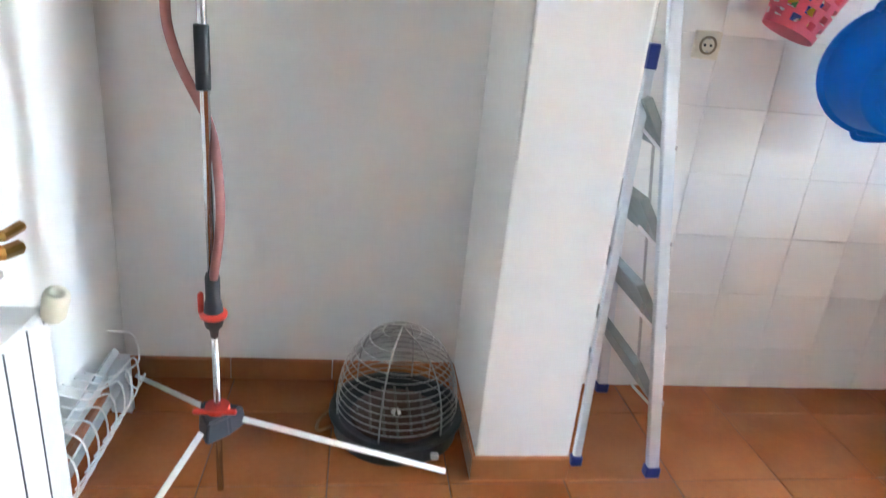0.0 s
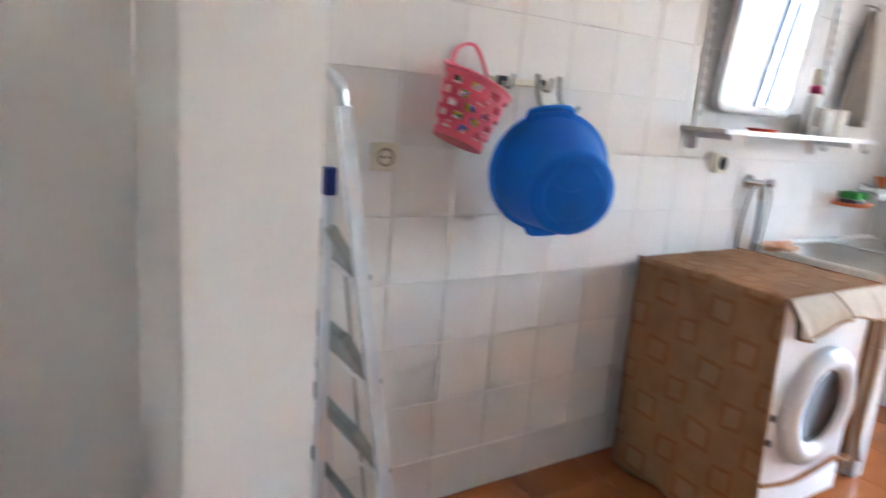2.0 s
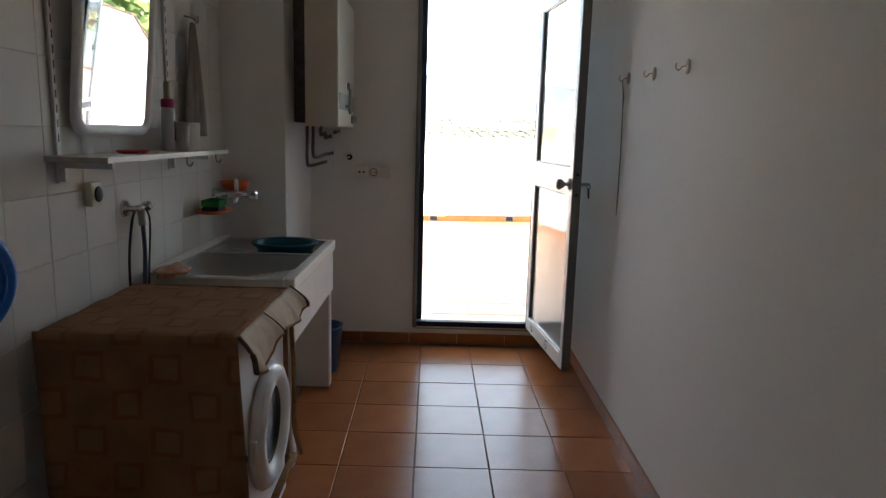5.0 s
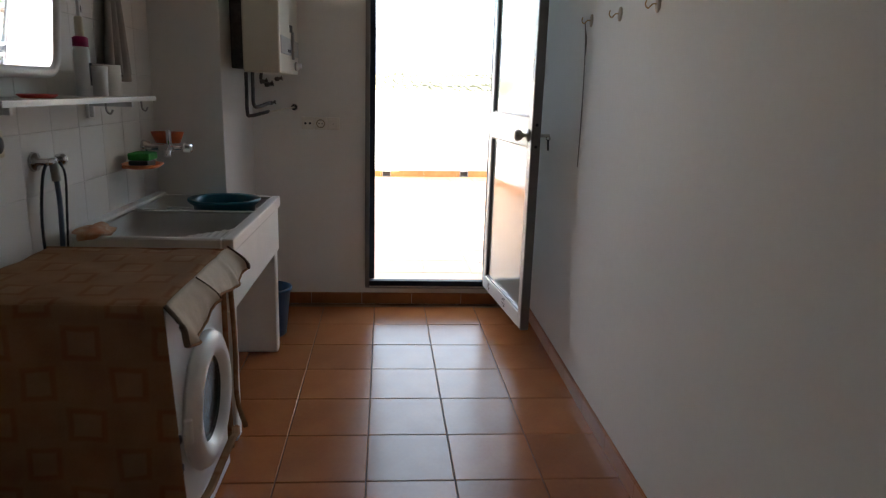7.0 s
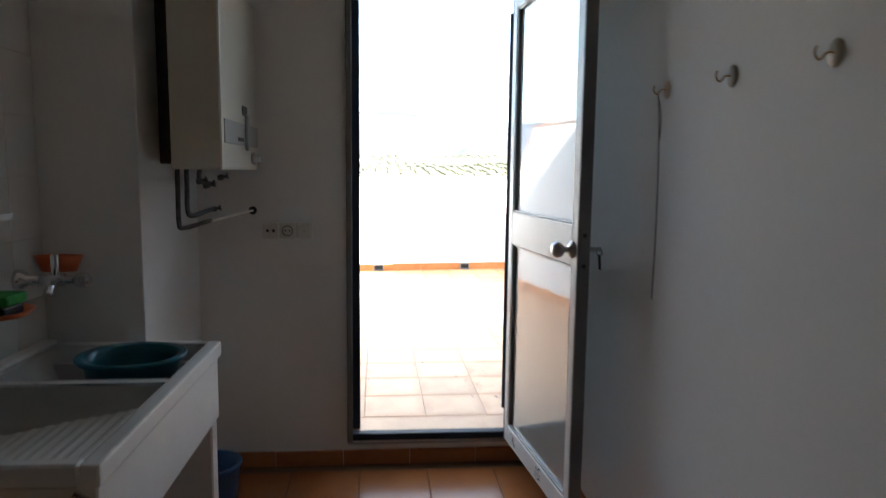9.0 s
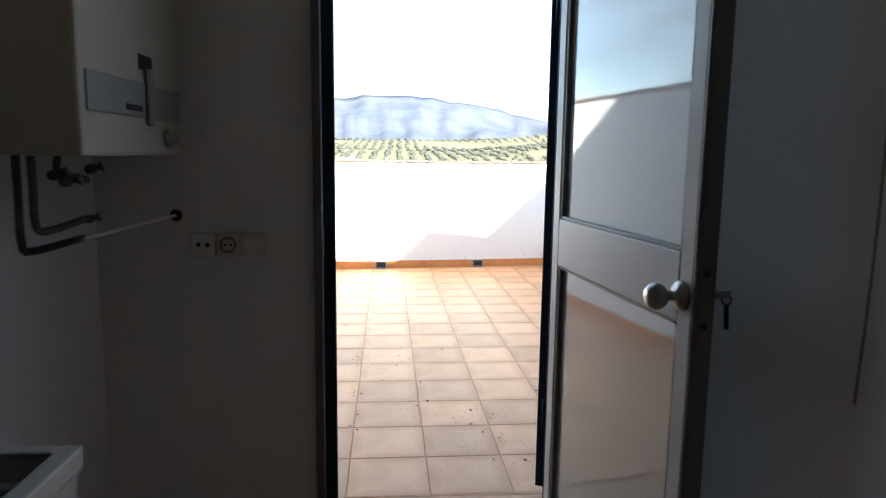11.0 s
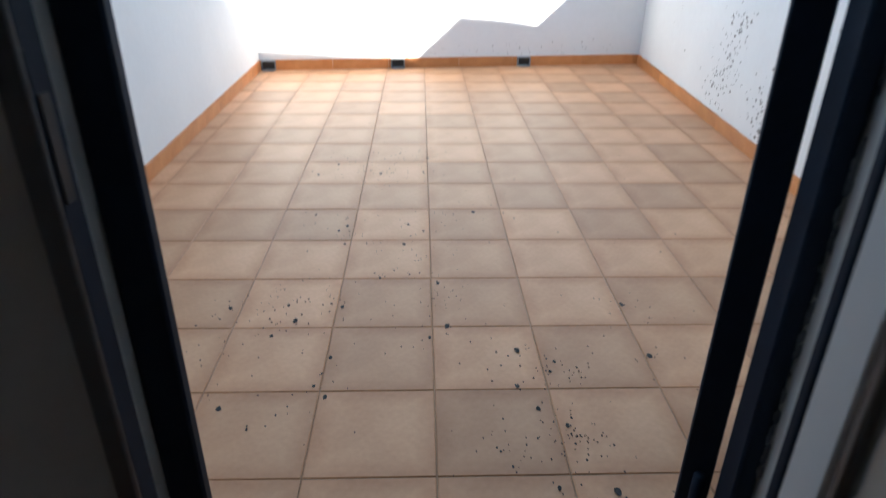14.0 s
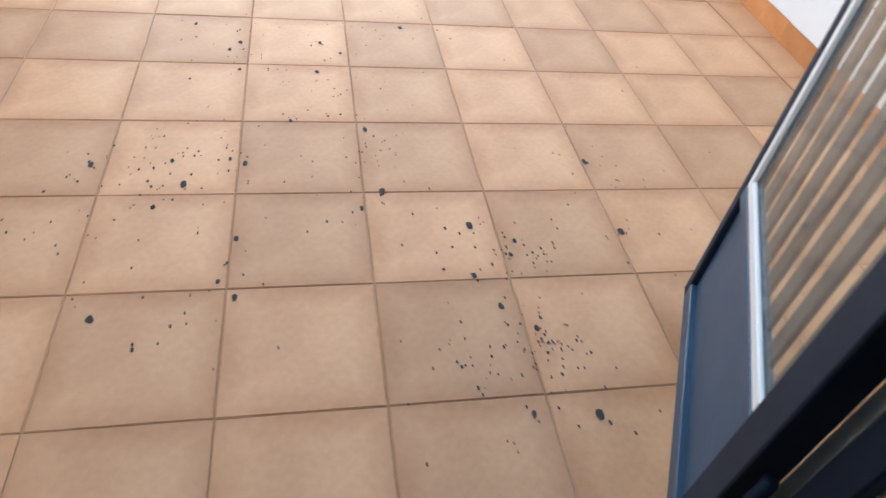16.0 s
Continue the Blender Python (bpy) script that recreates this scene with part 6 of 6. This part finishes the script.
def skirting(name, a, b, inward, label, mat, z=0.0, h=0.075, piece=0.333, gaps=()):
    """Skirting tiles along the foot of a wall from a to b; inward: the way into the room."""
    a, b, n = Vector((*a, z)), Vector((*b, z)), Vector((*inward, 0))
    t = thing(name, label, "skirting", a, kind="structure")
    L, e = (b - a).length, (b - a).normalized()
    cache = {}
    s = 0.0
    while s < L - 0.004:
        q = min(s + piece, L)
        for g0, g1 in gaps:
            if s < g0 < q:
                q = g0
            elif g0 - 1e-6 <= s < g1:
                s, q = g1, min(g1 + piece, L)
        if q - s > 0.012:
            w = round(q - s - 0.003, 3)
            if w not in cache:
                bm = box(0, w, 0, 0.0115, 0.001, h)
                top = [x for x in bm.edges if all(v.co.z > h - 1e-4 for v in x.verts) and all(v.co.y > 0.011 for v in x.verts)]
                bmesh.ops.bevel(bm, geom=top, offset=0.004, segments=2, affect="EDGES")
                cache[w] = mesh_of(bm, mat)
            o = new("skirting_tile", cache[w])
            o.parent = t
            o.matrix_basis = Matrix.Translation(e * s) @ Matrix((e, n, Vector((0, 0, 1)))).transposed().to_4x4()
        s = q


skirting("baseboard_right", (0.63, Y_RIGHT), (X_DOOR, Y_RIGHT), (0, 1), "glazed terracotta skirting along the long wall", M_SKIRT)
skirting("baseboard_door", (X_DOOR, 1.685), (X_DOOR, Y_RIGHT + 0.012), (-1, 0), "glazed terracotta skirting under the door sill", M_SKIRT)
skirting("baseboard_niche", (X_LEFT, Y_TILE), (0.505, Y_TILE), (0, -1), "glazed terracotta skirting in the niche", M_SKIRT)
skirting("baseboard_end", (X_LEFT, -0.8), (X_LEFT, Y_TILE - 0.012), (1, 0), "glazed terracotta skirting on the end wall", M_SKIRT)
skirting("baseboard_pillar_side", (0.505, Y_TILE - 0.012), (0.505, 1.558), (-1, 0), "glazed terracotta skirting on the pillar side", M_SKIRT)
skirting("baseboard_pillar", (0.4935, 1.558), (0.777, 1.558), (0, -1), "glazed terracotta skirting on the pillar front", M_SKIRT)
skirting("baseboard_shaft", (4.13, 1.697), (X_DOOR - 0.012, 1.697), (0, -1), "glazed terracotta skirting on the boiler shaft", M_SKIRT)
fw = Vector((X_FR - X_FL, Y_FR - Y_FL)).normalized()
skirting("baseboard_far", (X_FL, Y_FL), (X_FR, Y_FR), (fw.y, -fw.x), "orange clay skirting along the parapet", M_TSKIRT, Z_T, 0.088, 0.5, [((Y_FL - y) / -fw.y - 0.062, (Y_FL - y) / -fw.y + 0.062) for y in DRAINS])
skirting("baseboard_terrace_left", (X_OUT, left_y(X_OUT)), (X_FL - 0.012, Y_FL), (0, -1), "orange clay skirting on the sunny wall", M_TSKIRT, Z_T, 0.088, 0.34)
skirting("baseboard_terrace_right", (X_OUT, right_y(X_OUT)), (X_FR - 0.012, Y_FR), (0, 1), "orange clay skirting on the shaded wall", M_TSKIRT, Z_T, 0.088, 0.34)
